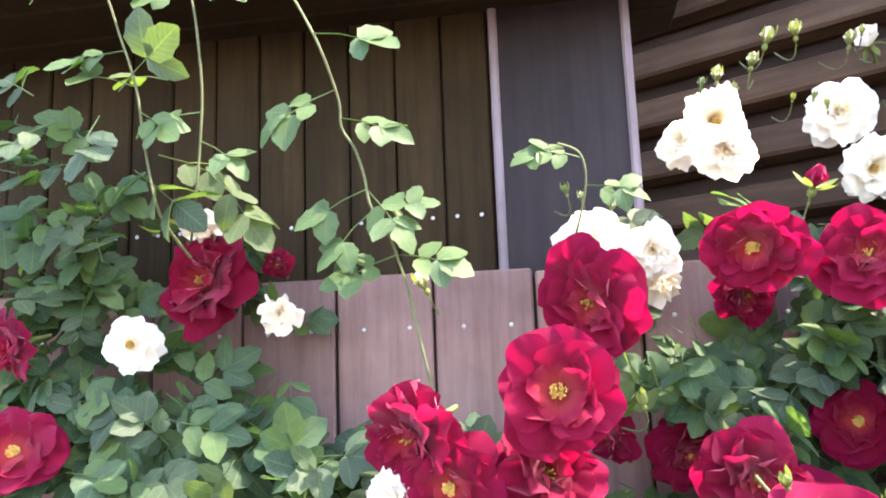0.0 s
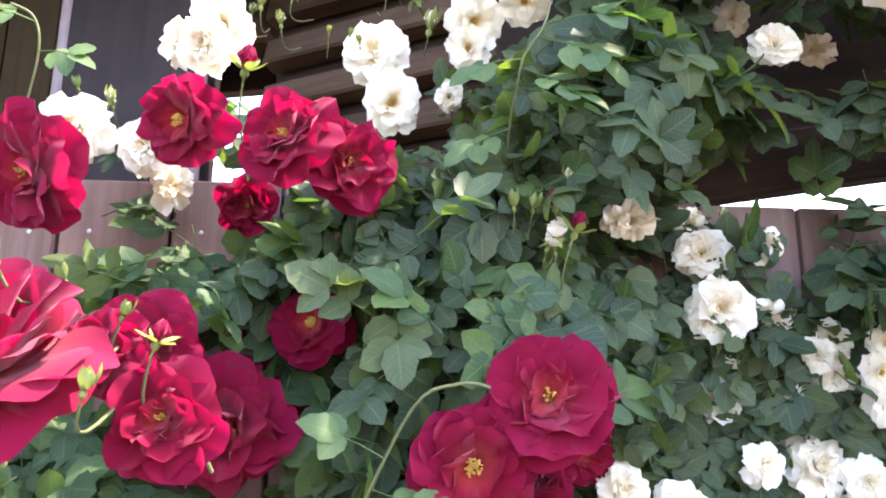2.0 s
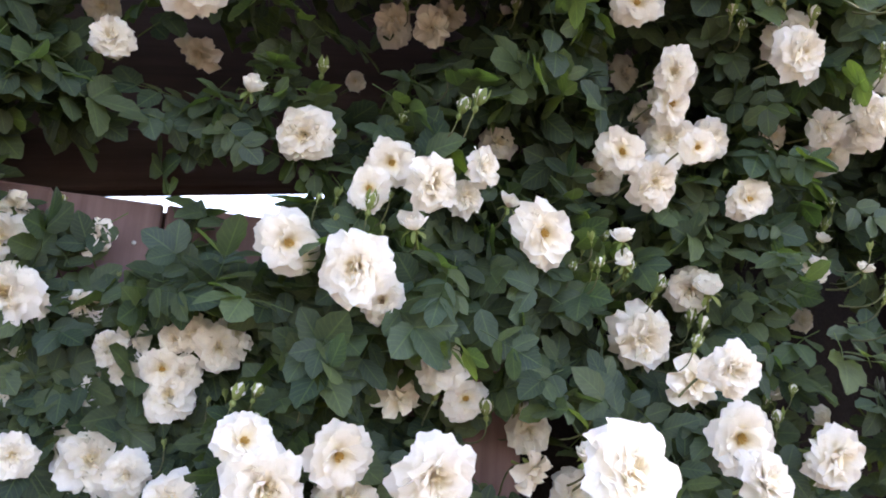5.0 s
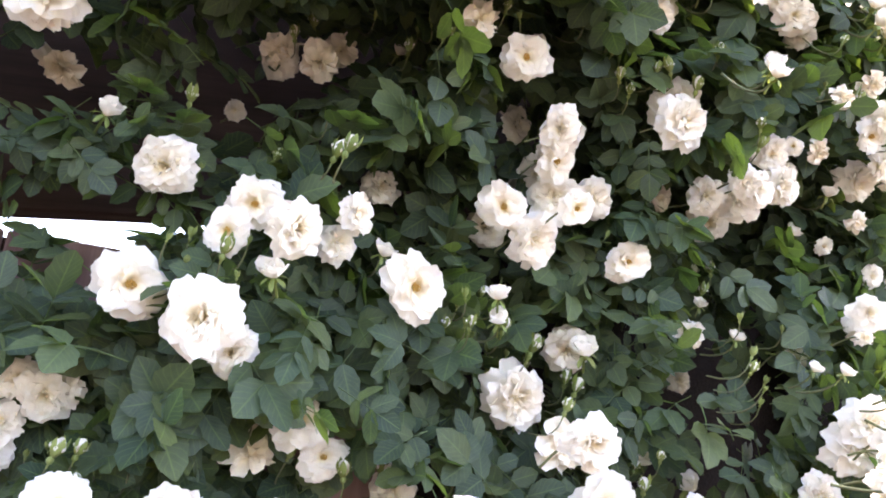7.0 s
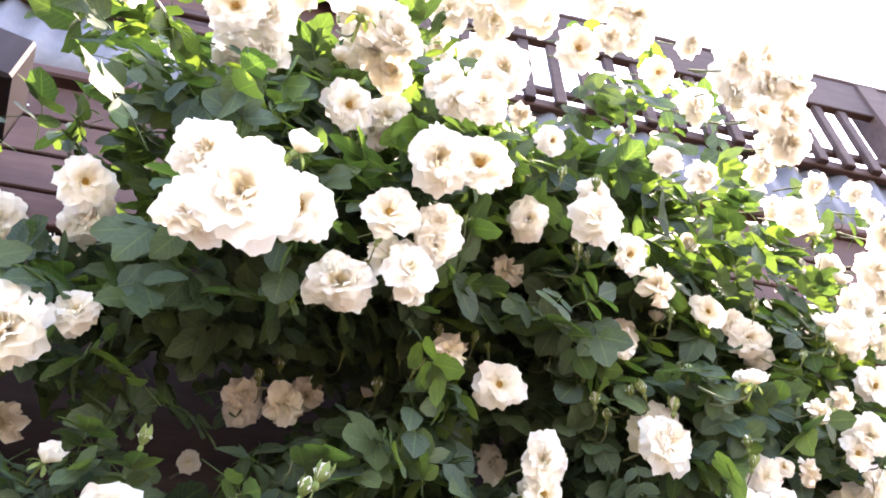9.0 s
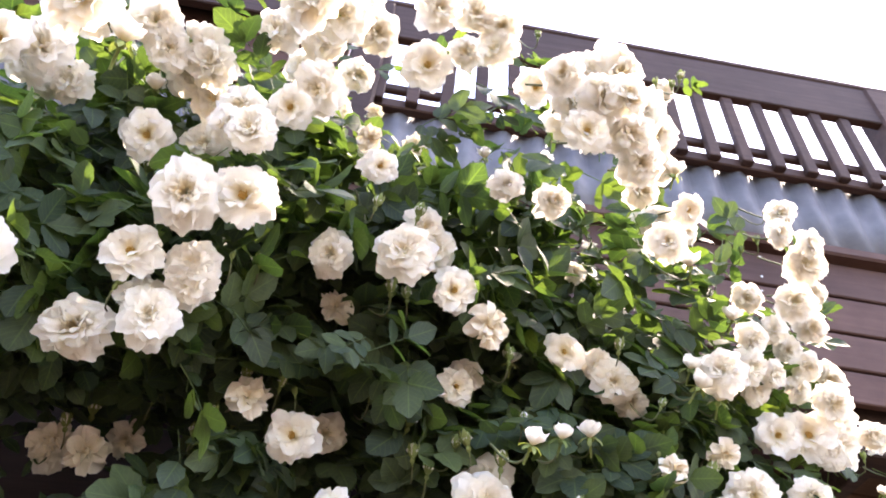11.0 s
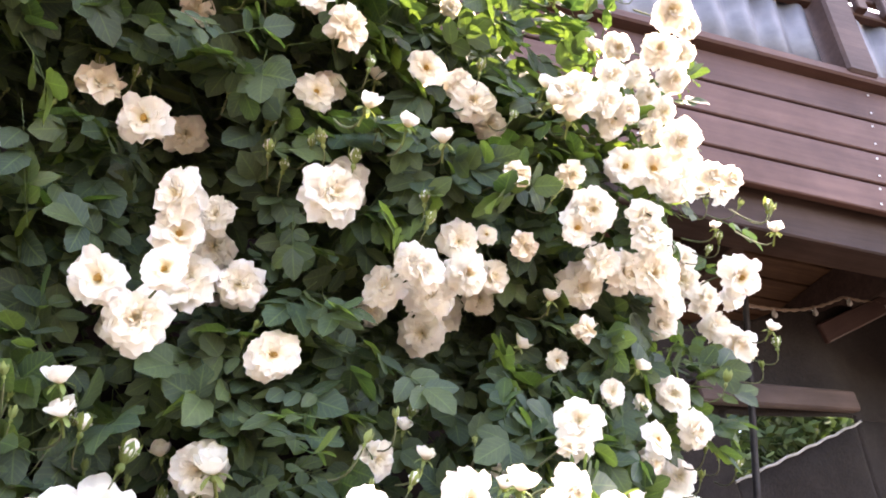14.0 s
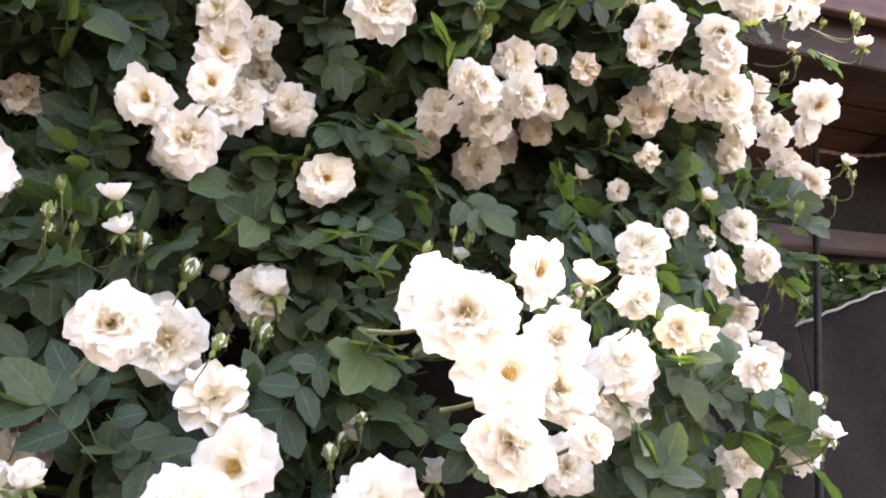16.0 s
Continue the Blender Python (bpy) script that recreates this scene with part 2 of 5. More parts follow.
def tube(points, radii, sides=6):
    """Rings along a line of points: vertices and faces."""
    pts = [Vector(p) for p in points]
    verts, faces = [], []
    for i, p in enumerate(pts):
        d = (pts[min(i + 1, len(pts) - 1)] - pts[max(i - 1, 0)]).normalized()
        a = d.cross(Vector((0.31, 0.2, 0.93))).normalized()
        b = d.cross(a)
        r = radii[i] if hasattr(radii, "__len__") else radii
        for k in range(sides):
            w = 2 * math.pi * k / sides
            verts.append(p + a * (r * math.cos(w)) + b * (r * math.sin(w)))
        if i:
            o = (i - 1) * sides
            for k in range(sides):
                faces.append((o + k, o + (k + 1) % sides, o + sides + (k + 1) % sides, o + sides + k))
    return verts, faces


def joined(pieces):
    verts, faces = [], []
    for v, q in pieces:
        o = len(verts)
        verts += list(v)
        faces += [tuple(i + o for i in w) for w in q]
    return verts, faces


bmn = bmesh.new()
bmesh.ops.create_uvsphere(bmn, u_segments=8, v_segments=5, radius=0.0034)
bmesh.ops.scale(bmn, vec=(1, 0.45, 1), verts=bmn.verts)
NAIL = bpy.data.meshes.new("nail")
bmn.to_mesh(NAIL)
bmn.free()
NAIL.materials.append(M_NAIL)

# ---- ground ----
bm = bmesh.new()
bmesh.ops.create_grid(bm, x_segments=60, y_segments=60, size=400)
for v in bm.verts:
    v.co.x, v.co.y = v.co.x * abs(v.co.x / 400) ** 1.5, v.co.y * abs(v.co.y / 400) ** 1.5
    v.co.z = 0.02 * noise.noise(v.co * 3)
me = bpy.data.meshes.new("ground")
bm.to_mesh(me)
bm.free()
me.materials.append(M_SOIL)
tagged(new("ground", me), "bare brown garden soil under the roses", "ground", kind="structure")

# ---- fence of upright boards ----
FENCE_Y, PITCH = 0.952, 0.149
rng = random.Random(5)
fence = thing("board_fence", (0.0, FENCE_Y, 0.0), "brown painted board fence with flat tops and bright nail heads", "fence", kind="structure")
for i in range(-10, 11):
    x = 0.1475 + i * PITCH
    top = 1.697 - 0.013 * max(0.0, x) - 0.006 * rng.random()
    b = part("board", board("board", PITCH - 0.005, 0.019, top, M_FENCE, 0.003), fence,
             (x, 0.002 * rng.random(), top / 2), (0, 0, 0))
    for sx in (-0.032, 0.036):
        part("nail", NAIL, b, (sx + 0.003 * rng.random(), -0.0105, 1.614 - top / 2 + 0.004 * rng.random()))
# a thin dark sheet added behind the boards to stop sky showing through gaps
part("batten", board("batten", 3.05, 0.006, 1.676, M_BEAM), fence, (0.16, 0.0135, 0.846), (0, 0.0128, 0))
for z in (0.35, 1.565):
    part("rail", board("rail", 3.1, 0.038, 0.085, M_FENCE), fence, (0.07, 0.043, z))

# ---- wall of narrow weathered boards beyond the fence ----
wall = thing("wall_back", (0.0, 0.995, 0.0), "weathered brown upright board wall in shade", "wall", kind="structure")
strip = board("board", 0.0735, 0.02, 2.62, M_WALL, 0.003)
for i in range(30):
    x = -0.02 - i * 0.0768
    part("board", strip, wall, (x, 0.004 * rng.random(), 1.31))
    for dx in (-0.02, 0.018):
        if i < 10:
            part("nail", NAIL, wall, (x + dx, -0.011, 1.785 + 0.004 * rng.random()))
part("backing", board("backing", 2.35, 0.03, 2.62, M_BEAM), wall, (-1.15, 0.03, 1.31))

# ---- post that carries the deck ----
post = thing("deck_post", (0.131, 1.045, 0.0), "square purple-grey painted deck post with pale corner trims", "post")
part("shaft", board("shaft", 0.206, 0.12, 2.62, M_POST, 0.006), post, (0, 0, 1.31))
for sx in (-0.103, 0.103):
    part("corner_trim", board("corner_trim", 0.014, 0.02, 2.62, M_TRIM, 0.004), post, (sx, -0.056, 1.31), label="pale painted corner trim")

# unseen block added over the post, only to keep the sun off it
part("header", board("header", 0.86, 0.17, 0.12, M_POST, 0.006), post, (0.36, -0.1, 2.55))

# ---- raised deck ----
ANG = -15.0
deck = thing("raised_deck", (3.221, 0.571, 0.0), "raised wooden deck with brown lap siding and a slatted railing", "deck", kind="structure")
deck.rotation_euler = (0, 0, radians(ANG))
S0, S1 = -5.4, 3.2
mid, run = (S0 + S1) / 2, S1 - S0
for k, z0 in enumerate((2.458, 2.55, 2.658, 2.775)):
    h = (2.55, 2.658, 2.775, 2.896)[k] - z0 - 0.006
    part("siding_board", board("siding_board", run, 0.02, h, M_DECK, 0.003), deck, (mid, 0.012 - 0.002 * k, z0 + h / 2))
for s in (-2.5, -1.85, -1.2, -0.55, 0.1, 0.75, 1.4):
    for k, z in enumerate((2.475, 2.525, 2.57, 2.63, 2.68, 2.745, 2.795, 2.865)):
        part("nail", NAIL, deck, (s + 0.012 * k, -0.001 - 0.001 * k, z + 0.006 * rng.random()))
part("siding_backing", board("siding_backing", run, 0.03, 0.39, M_BEAM), deck, (mid, 0.045, 2.675))
part("ledge", board("ledge", run, 0.07, 0.035, M_DECK, 0.006), deck, (mid, 0.0, 2.912))
part("deck_floor", board("deck_floor", run, 1.3, 0.03, M_UNDER), deck, (mid, 0.69, 2.84))
for i in range(10):
    part("plank", board("plank", run - 0.02, 0.118, 0.02, M_UNDER, 0.004), deck, (mid, 0.12 + i * 0.123, 2.812))
for i in range(15):
    part("joist", board("joist", 0.045, 1.26, 0.19, M_BEAM), deck, (S0 + 0.2 + i * 0.58, 0.71, 2.705))
part("beam", board("beam", run, 0.09, 0.2, M_BEAM), deck, (mid, 0.09, 2.46))
part("beam", board("beam", run, 0.06, 0.14, M_BEAM), deck, (mid, 1.3, 2.73))
# railing
rail = thing("deck_railing", (3.221, 0.571, 2.93), "brown stained deck railing with narrow upright balusters", "railing")
rail.rotation_euler = (0, 0, radians(ANG))
part("top_rail", board("top_rail", run, 0.1, 0.03, M_RAIL, 0.01), rail, (mid, 0.01, 0.866))
part("upper_rail", board("upper_rail", run, 0.03, 0.2, M_RAIL, 0.004), rail, (mid, -0.022, 0.75))
part("lower_rail", board("lower_rail", run, 0.03, 0.04, M_RAIL, 0.004), rail, (mid, 0.008, 0.334))
part("lower_rail", board("lower_rail", run, 0.02, 0.032, M_RAIL, 0.004), rail, (mid, 0.006, 0.418))
bal = board("baluster", 0.036, 0.022, 0.36, M_RAIL, 0.003)
for i in range(46):
    s = -1.5 + i * 0.0985 + 0.0045
    if abs(s - 0.16) > 0.1 and abs(s - 2.16) > 0.1:
        part("baluster", bal, rail, (s, -0.018, 0.5))
part("solid_panel", board("solid_panel", 3.6, 0.03, 0.6, M_DECK), rail, (-3.42, 0.05, 0.55))
for s in (-1.57, 0.14, 2.14):
    part("rail_post", board("rail_post", 0.1, 0.09, 0.87, M_RAIL, 0.008), rail, (s + 0.02, 0.0, 0.417))
# corrugated sheets behind the lower railing
for a, b_ in ((S0, -1.61), (-1.49, 0.1), (0.22, 2.1), (2.22, S1)):
    n = int((b_ - a) / 0.0125)
    vs, fs = [], []
    for i in range(n + 1):
        s = a + (b_ - a) * i / n
        d = 0.011 * math.sin(2 * math.pi * s / 0.1)
        vs += [(s, 0.02 + d, 0.0), (s, 0.02 + d, 0.35)]
        if i:
            o = 2 * i - 2
            fs.append((o, o + 2, o + 3, o + 1))
    sheet = mesh_of("corrugated_sheet", vs, fs, M_STEEL, True)
    ob = part("corrugated_sheet", sheet, rail, (0, 0, 0), label="grey corrugated metal sheet")
    md = ob.modifiers.new("thick", "SOLIDIFY")
    md.thickness = 0.0015

# ---- under the deck ----
beam = thing("cross_beam", (1.5, 1.035, 1.838), "dark timber cross beam under the deck", "beam", kind="structure")
beam.rotation_euler = (0, radians(-9.5), 0)
part("timber", board("timber", 1.56, 0.05, 0.1, M_BEAM), beam, (0, 0, 0))
# added dark board: its colour stands in for deep shade above the beam
part("boarding", board("boarding", 1.56, 0.02, 0.46, M_BEAM), beam, (0, 0.01, 0.282))
# stands in for the deck's planked underside, turned to fit the camera's view
panel = thing("wall_panel", (0.6, 1.36, 0.0), "brown boards turned to look like the deck's underside beside the post", "wall", kind="structure")
panel.rotation_euler = (0, 0, radians(-30))
# dark backing puts the shadow between the planks into its colour
part("backing", board("backing", 0.86, 0.02, 2.5, M_BEAM), panel, (0, 0.03, 1.25))
for i in range(7):
    part("lap_board", board("lap_board", 0.86, 0.05, 0.07, M_UNDER, 0.006), panel, (0, -0.004 - 0.003 * rng.random(), 1.74 + i * 0.115), (radians(-14), 0, 0))

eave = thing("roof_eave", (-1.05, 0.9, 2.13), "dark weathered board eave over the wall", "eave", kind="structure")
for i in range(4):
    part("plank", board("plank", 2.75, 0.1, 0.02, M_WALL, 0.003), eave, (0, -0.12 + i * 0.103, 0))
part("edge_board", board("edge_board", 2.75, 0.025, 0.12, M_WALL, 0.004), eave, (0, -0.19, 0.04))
# added dark boards in place of the dark background behind the bushes
low = thing("wall_low", (0.0, 2.1, 0.0), "added dark boards that close off the sky behind the fence", "wall", kind="structure")
for i in range(15):
    h = 1.82 if i < 11 else 2.4
    part("board", board("board", 0.15, 0.02, h, M_BEAM, 0.003), low, (0.62 + i * 0.152, 0.003 * rng.random(), h / 2))
screen = thing("shade_screen", (0.0, 0.95, 0.0), "dark woven shade cloth hung from a cord under the deck", "shade cloth")


def sheet_mesh(name, lo_x, hi_x, low, high, rows_, cols, mat):
    """A hanging cloth between a lower and an upper line, with soft folds."""
    vs, fs = [], []
    for i in range(cols + 1):
        x = lo_x + (hi_x - lo_x) * i / cols
        for k in range(rows_ + 1):
            z = low(x) + (high(x) - low(x)) * k / rows_
            vs.append((x, 0.012 * math.sin(9.1 * x + 1.9 * z) + 0.016 * noise.noise(Vector((x * 5, 0, z * 4))), z))
    for i in range(cols):
        for k in range(rows_):
            o = i * (rows_ + 1) + k
            fs.append((o, o + rows_ + 1, o + rows_ + 2, o + 1))
    return mesh_of(name, vs, fs, mat, True)


def cord_line(x):
    return 2.37 + 0.385 * (x - 3.3)


def slot_top(x):
    return 2.034 + 0.2 * (x - 3.14)


def hem_line(x):
    return 1.876 + 0.49 * (x - 3.135)


# piece from x 1.6: added dark sheet that closes off sky behind the bush
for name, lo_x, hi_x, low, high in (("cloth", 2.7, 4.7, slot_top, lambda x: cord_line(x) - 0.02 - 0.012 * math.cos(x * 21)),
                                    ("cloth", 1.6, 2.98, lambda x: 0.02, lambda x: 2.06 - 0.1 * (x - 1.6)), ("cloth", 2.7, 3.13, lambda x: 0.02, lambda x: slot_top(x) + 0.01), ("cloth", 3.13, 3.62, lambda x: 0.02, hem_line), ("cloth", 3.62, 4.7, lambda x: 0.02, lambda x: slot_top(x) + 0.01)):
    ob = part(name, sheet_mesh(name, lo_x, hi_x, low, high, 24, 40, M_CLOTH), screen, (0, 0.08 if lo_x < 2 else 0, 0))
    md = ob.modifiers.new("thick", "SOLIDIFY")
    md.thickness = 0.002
hem = [Vector((3.1 + 0.54 * k / 30, -0.012, hem_line(3.1 + 0.54 * k / 30) + 0.002 * math.sin(k * 1.3))) for k in range(31)]
part("hem", mesh_of("hem", *tube(hem, 0.0035, 6), M_HEM, True), screen, label="pale stitched hem")
part("batten", board("batten", 0.62, 0.03, 0.055, M_BEAM, 0.005), screen, (3.3, -0.03, 2.105), (0, radians(-11.3), 0), label="brown timber batten")

pole = thing("slim_post", (2.76, 0.9, 0.0), "slim dark metal post under the deck", "post")
pole.rotation_euler = (0, radians(11), 0)
part("shaft", board("shaft", 0.014, 0.014, 2.5, M_GREYWOOD, 0.003), pole, (0, 0, 1.25))
part("screw", board("screw", 0.008, 0.006, 0.008, M_NAIL, 0.002), pole, (0, -0.012, 1.7))
brace = thing("knee_brace", (3.88, 0.95, 2.55), "sloping dark timber knee brace under the deck", "brace")
brace.rotation_euler = (0, -math.atan2(0.35, 0.6), 0)
part("timber", board("timber", 0.72, 0.05, 0.06, M_RAIL), brace, (0, 0, 0))
# a twisted cord; the lamp-shaped drops stand for the rings that hold the cloth
cord = thing("light_string", (3.25, 0.93, 2.36), "twisted brown cord under the deck with small drops for cloth rings", "string lights")
pts = [Vector((0.95 * k / 40, 0.0, 0.36 * k / 40 - 0.03 * math.sin(math.pi * (k / 40 * 2 % 1)))) for k in range(41)]
two = []
for ph in (0.0, math.pi):
    two.append(tube([p + Vector((0, 0.0035 * math.cos(k * 1.6 + ph), 0.0035 * math.sin(k * 1.6 + ph))) for k, p in enumerate(pts)], 0.0032, 5))
part("cord", mesh_of("cord", *joined(two), M_ROPE, True), cord)
for k in (5, 13, 21, 29, 37):
    v, q = tube([(0, 0, 0), (0, 0, -0.008), (0, 0, -0.014), (0, 0, -0.022), (0, 0, -0.028)], [0.004, 0.005, 0.008, 0.008, 0.002], 8)
    part("lamp", mesh_of("lamp", v, q, M_DROP, True), cord, pts[k])
# sunlit shrub in the distance, seen under the deck
rt = random.Random(77)
vs, fs = [], []
for k in range(9000):
    u, w_ = rt.uniform(0, 6.28), rt.uniform(-1, 1)
    r_ = (0.8 + 0.4 * noise.noise(Vector((math.cos(u) * 2, math.sin(u) * 2, w_ * 2)))) * rt.uniform(0.7, 1.0)
    c = Vector((r_ * 1.5 * math.cos(u) * math.sqrt(1 - w_ * w_), r_ * math.sin(u) * math.sqrt(1 - w_ * w_), 1.9 * r_ * w_))
    d = Vector((rt.gauss(0, 1), rt.gauss(0, 1), rt.gauss(0, 1))).normalized() * 0.07
    e = d.cross(Vector((rt.gauss(0, 1), rt.gauss(0, 1), rt.gauss(0, 1)))).normalized() * 0.035
    o = len(vs)
    vs += [c - d, c + e, c + d, c - e]
    fs.append((o, o + 1, o + 2, o + 3))
shrub = thing("shrub", (8.4, 4.6, 0.0), "sunlit pale green shrub in the distance", "shrub")
part("crown", mesh_of("crown", vs, fs, M_TREE), shrub, (0, 0, 4.0), scale=(1.15, 1.15, 0.95))
part("trunk", mesh_of("trunk", *tube([(0, 0, 0), (0.05, 0, 1.5), (0, 0.05, 3.9)], [0.07, 0.05, 0.02], 8), M_WOOD, True), shrub)
copy_thing(shrub, pose(10.2, 6.0, 0.0, 0, 0, 70))
copy_thing(shrub, pose(9.9, 4.6, 0.0, 0, 0, 160))

# ---- roses: shapes ----
def petal(rs, n_u, n_v, length, width, a0, a1, base, cup, ruffle, turn, twist=0.0, curl=0.0, rim=0.035, tip=0.2):
    """One petal of a flower that faces +z: vertices and faces. a0, a1: how far it leans out at its foot and at its tip (degrees)."""
    verts, faces = [], []
    r, z = base, 0.0
    ph, ph2 = rs.uniform(0, 6.28), rs.uniform(0, 6.28)
    notch = rs.uniform(0.0, 0.1)
    lines = []
    for j in range(n_v + 1):
        v = j / n_v
        ang = radians(a0 + (a1 - a0) * v + curl * max(0.0, v - 0.55) / 0.45)
        if j:
            r += math.sin(ang) * length / n_v
            z += math.cos(ang) * length / n_v
        lines.append((r, z, ang))
    for j, (r, z, ang) in enumerate(lines):
        v = j / n_v
        w = width * (0.22 + 0.78 * math.sin(min(1.0, v * 1.25) * math.pi / 2) ** 0.8) * (1.0 if v < 0.7 else 0.97 if v < 0.95 else 0.86)
        for i in range(n_u + 1):
            u = 2 * i / n_u - 1
            back = (tip * u * u - notch * (1 - abs(u))) * v * length * (1.0 if v > 0.6 else 0.4)
            back += rim * math.sin(6.5 * u + ph2) * length * (1.0 if j == n_v else 0.35 if j == n_v - 1 else 0.0)
            up = cup * u * u * width + ruffle * v * v * (math.sin(3.1 * u + ph) + 0.6 * math.sin(6.3 * u + ph2)) * (0.4 + 0.6 * abs(u))
            rr = r - math.sin(ang) * back - math.cos(ang) * up
            zz = z - math.cos(ang) * back + math.sin(ang) * up
            side = w * u + twist * v * v * 0.1
            x, y = rr, side
            c, s = math.cos(turn), math.sin(turn)
            verts.append((x * c - y * s, x * s + y * c, zz))
    for j in range(n_v):
        for i in range(n_u):
            o = j * (n_u + 1) + i
            faces.append((o, o + 1, o + n_u + 2, o + n_u + 1))
    return verts, faces


def flower(seed, layers, mat, name="petals", n_u=8, n_v=5, rim=0.035):
    """layers: (count, length, width, lean at the foot, lean at the tip, base, cup, ruffle, spread of the lean). Diameter about 1."""
    rs = random.Random(seed)
    out = []
    for count, length, width, a0, a1, base, cup, ruf, spread, *curl in layers:
        off = rs.uniform(0, 6.28)
        for k in range(count):
            d = rs.uniform(-spread, spread)
            out.append(petal(rs, n_u, n_v, length * rs.uniform(0.82, 1.12), width * rs.uniform(0.82, 1.12), a0 + d * 0.4, a1 + d,
                             base, cup * rs.uniform(0.5, 1.4), ruf * rs.uniform(0.6, 1.4), off + 2 * math.pi * (k + rs.uniform(-0.18, 0.18)) / count, rs.uniform(-1, 1), curl[0] if curl else 0.0, rim))
    return mesh_of(name, *joined(out), mat, True)


def stamens(seed, r, z, n, mat):
    rs = random.Random(seed)
    out = []
    for k in range(n):
        w, d = rs.uniform(0, 6.28), r * math.sqrt(rs.uniform(0.02, 1))
        x, y, h = d * math.cos(w), d * math.sin(w), z + rs.uniform(-0.02, 0.03)
        out.append(tube([(x * 0.3, y * 0.3, 0.0), (x, y, h)], [0.004, 0.004], 3))
        q = 0.011
        out.append(([(x - q, y, h), (x + q, y, h), (x, y - q, h), (x, y + q, h), (x, y, h - q), (x, y, h + q)],
                    [(0, 2, 5), (2, 1, 5), (1, 3, 5), (3, 0, 5), (2, 0, 4), (1, 2, 4), (3, 1, 4), (0, 3, 4)]))
    return mesh_of("stamens", *joined(out), mat)


def calyx(seed, r, stem, reflex):
    """The green cup behind a flower, with five pointed sepals and the start of the stem."""
    rs = random.Random(seed)
    out = [tube([(0, 0, 0.02), (0, 0, -0.06), (0, 0, -0.13), (0, 0, -0.16), (0.01, 0, -0.16 - stem)], [0.05 * r, 0.1 * r, 0.085 * r, 0.035 * r, 0.03 * r], 7)]
    for k in range(5):
        a0, a1 = (60, 20) if not reflex else (90, 140)
        out.append(petal(rs, 2, 4, 0.32 * r, 0.06 * r, a0, a1, 0.05 * r, 0.3, 0.01, 6.28 * k / 5 + rs.uniform(-0.2, 0.2)))
    return mesh_of("calyx", *joined(out), M_SEPAL, True)


def bud_mesh(seed, mat, slim):
    """A closed or just opening bud: wrapped petals forming a pointed egg."""
    rs = random.Random(seed)
    out = []
    for k in range(5):
        out.append(petal(rs, 4, 5, 1.0, 0.42 * slim, 62, -34, 0.03, 0.75, 0.02, 6.28 * k / 5 * 2 + rs.uniform(-0.2, 0.2)))
    return mesh_of("petals", *joined(out), mat, True)


def sepals_closed(seed, spread=False):
    """Green cup with five long pointed sepals, pressed to the bud or spread under it."""
    rs = random.Random(seed)
    out = [tube([(0, 0, 0.05), (0, 0, -0.1), (0, 0, -0.24), (0, 0, -0.3), (0.04, 0, -0.6)], [0.1, 0.17, 0.14, 0.05, 0.035], 7)]
    for k in range(5):
        lean = (80, rs.uniform(30, 70)) if spread else (58, rs.uniform(-24, -12))
        out.append(petal(rs, 2, 6, (0.95 if spread else 1.15) * rs.uniform(0.8, 1.15), 0.19, *lean, 0.06, 0.4, 0.02, 6.28 * k / 5 + rs.uniform(-0.15, 0.15)))
    return mesh_of("calyx", *joined(out), M_SEPAL, True)


OPEN = [(8, 0.5, 0.26, 64, 106, 0.03, 0.1, 0.045, 14), (8, 0.46, 0.24, 52, 90, 0.03, 0.14, 0.045, 16), (7, 0.41, 0.21, 40, 76, 0.03, 0.18, 0.045, 18), (6, 0.31, 0.16, 28, 58, 0.03, 0.22, 0.04, 18)]
FULL = [(9, 0.5, 0.25, 68, 122, 0.03, 0.1, 0.05, 16), (9, 0.48, 0.24, 58, 102, 0.03, 0.13, 0.055, 18), (9, 0.45, 0.22, 48, 86, 0.03, 0.16, 0.055, 18),
        (8, 0.4, 0.19, 38, 70, 0.03, 0.2, 0.055, 20), (8, 0.34, 0.15, 27, 54, 0.03, 0.24, 0.05, 20), (7, 0.27, 0.11, 15, 40, 0.025, 0.28, 0.045, 18), (5, 0.2, 0.08, 4, 24, 0.02, 0.3, 0.03, 14)]
HALF = [(5, 0.6, 0.34, 60, 22, 0.04, 0.3, 0.03, 8), (5, 0.56, 0.3, 42, 8, 0.03, 0.34, 0.03, 8), (5, 0.48, 0.2, 28, 0, 0.02, 0.4, 0.03, 8)]
FADED = [(6, 0.48, 0.22, 70, 128, 0.03, 0.22, 0.09, 30), (6, 0.42, 0.18, 50, 95, 0.03, 0.3, 0.09, 30), (6, 0.32, 0.14, 30, 60, 0.03, 0.35, 0.08, 28), (4, 0.24, 0.1, 10, 40, 0.02, 0.4, 0.06, 24)]
RAISED = [(7, 0.5, 0.27, 88, 70, 0.03, 0.1, 0.04, 14, 60), (7, 0.54, 0.27, 76, 34, 0.03, 0.14, 0.04, 12, 60), (7, 0.54, 0.25, 62, 18, 0.03, 0.18, 0.04, 12, 50), (6, 0.5, 0.22, 48, 8, 0.03, 0.22, 0.04, 12, 40), (5, 0.44, 0.18, 32, 2, 0.02, 0.26, 0.04, 10, 30), (5, 0.36, 0.13, 16, 0, 0.02, 0.3, 0.03, 10, 20)]
RED_OPEN = [(7, 0.5, 0.3, 66, 104, 0.03, 0.06, 0.05, 12), (7, 0.46, 0.27, 55, 90, 0.03, 0.09, 0.055, 14), (6, 0.38, 0.22, 44, 76, 0.03, 0.14, 0.05, 16), (5, 0.28, 0.16, 34, 64, 0.03, 0.18, 0.045, 16)]
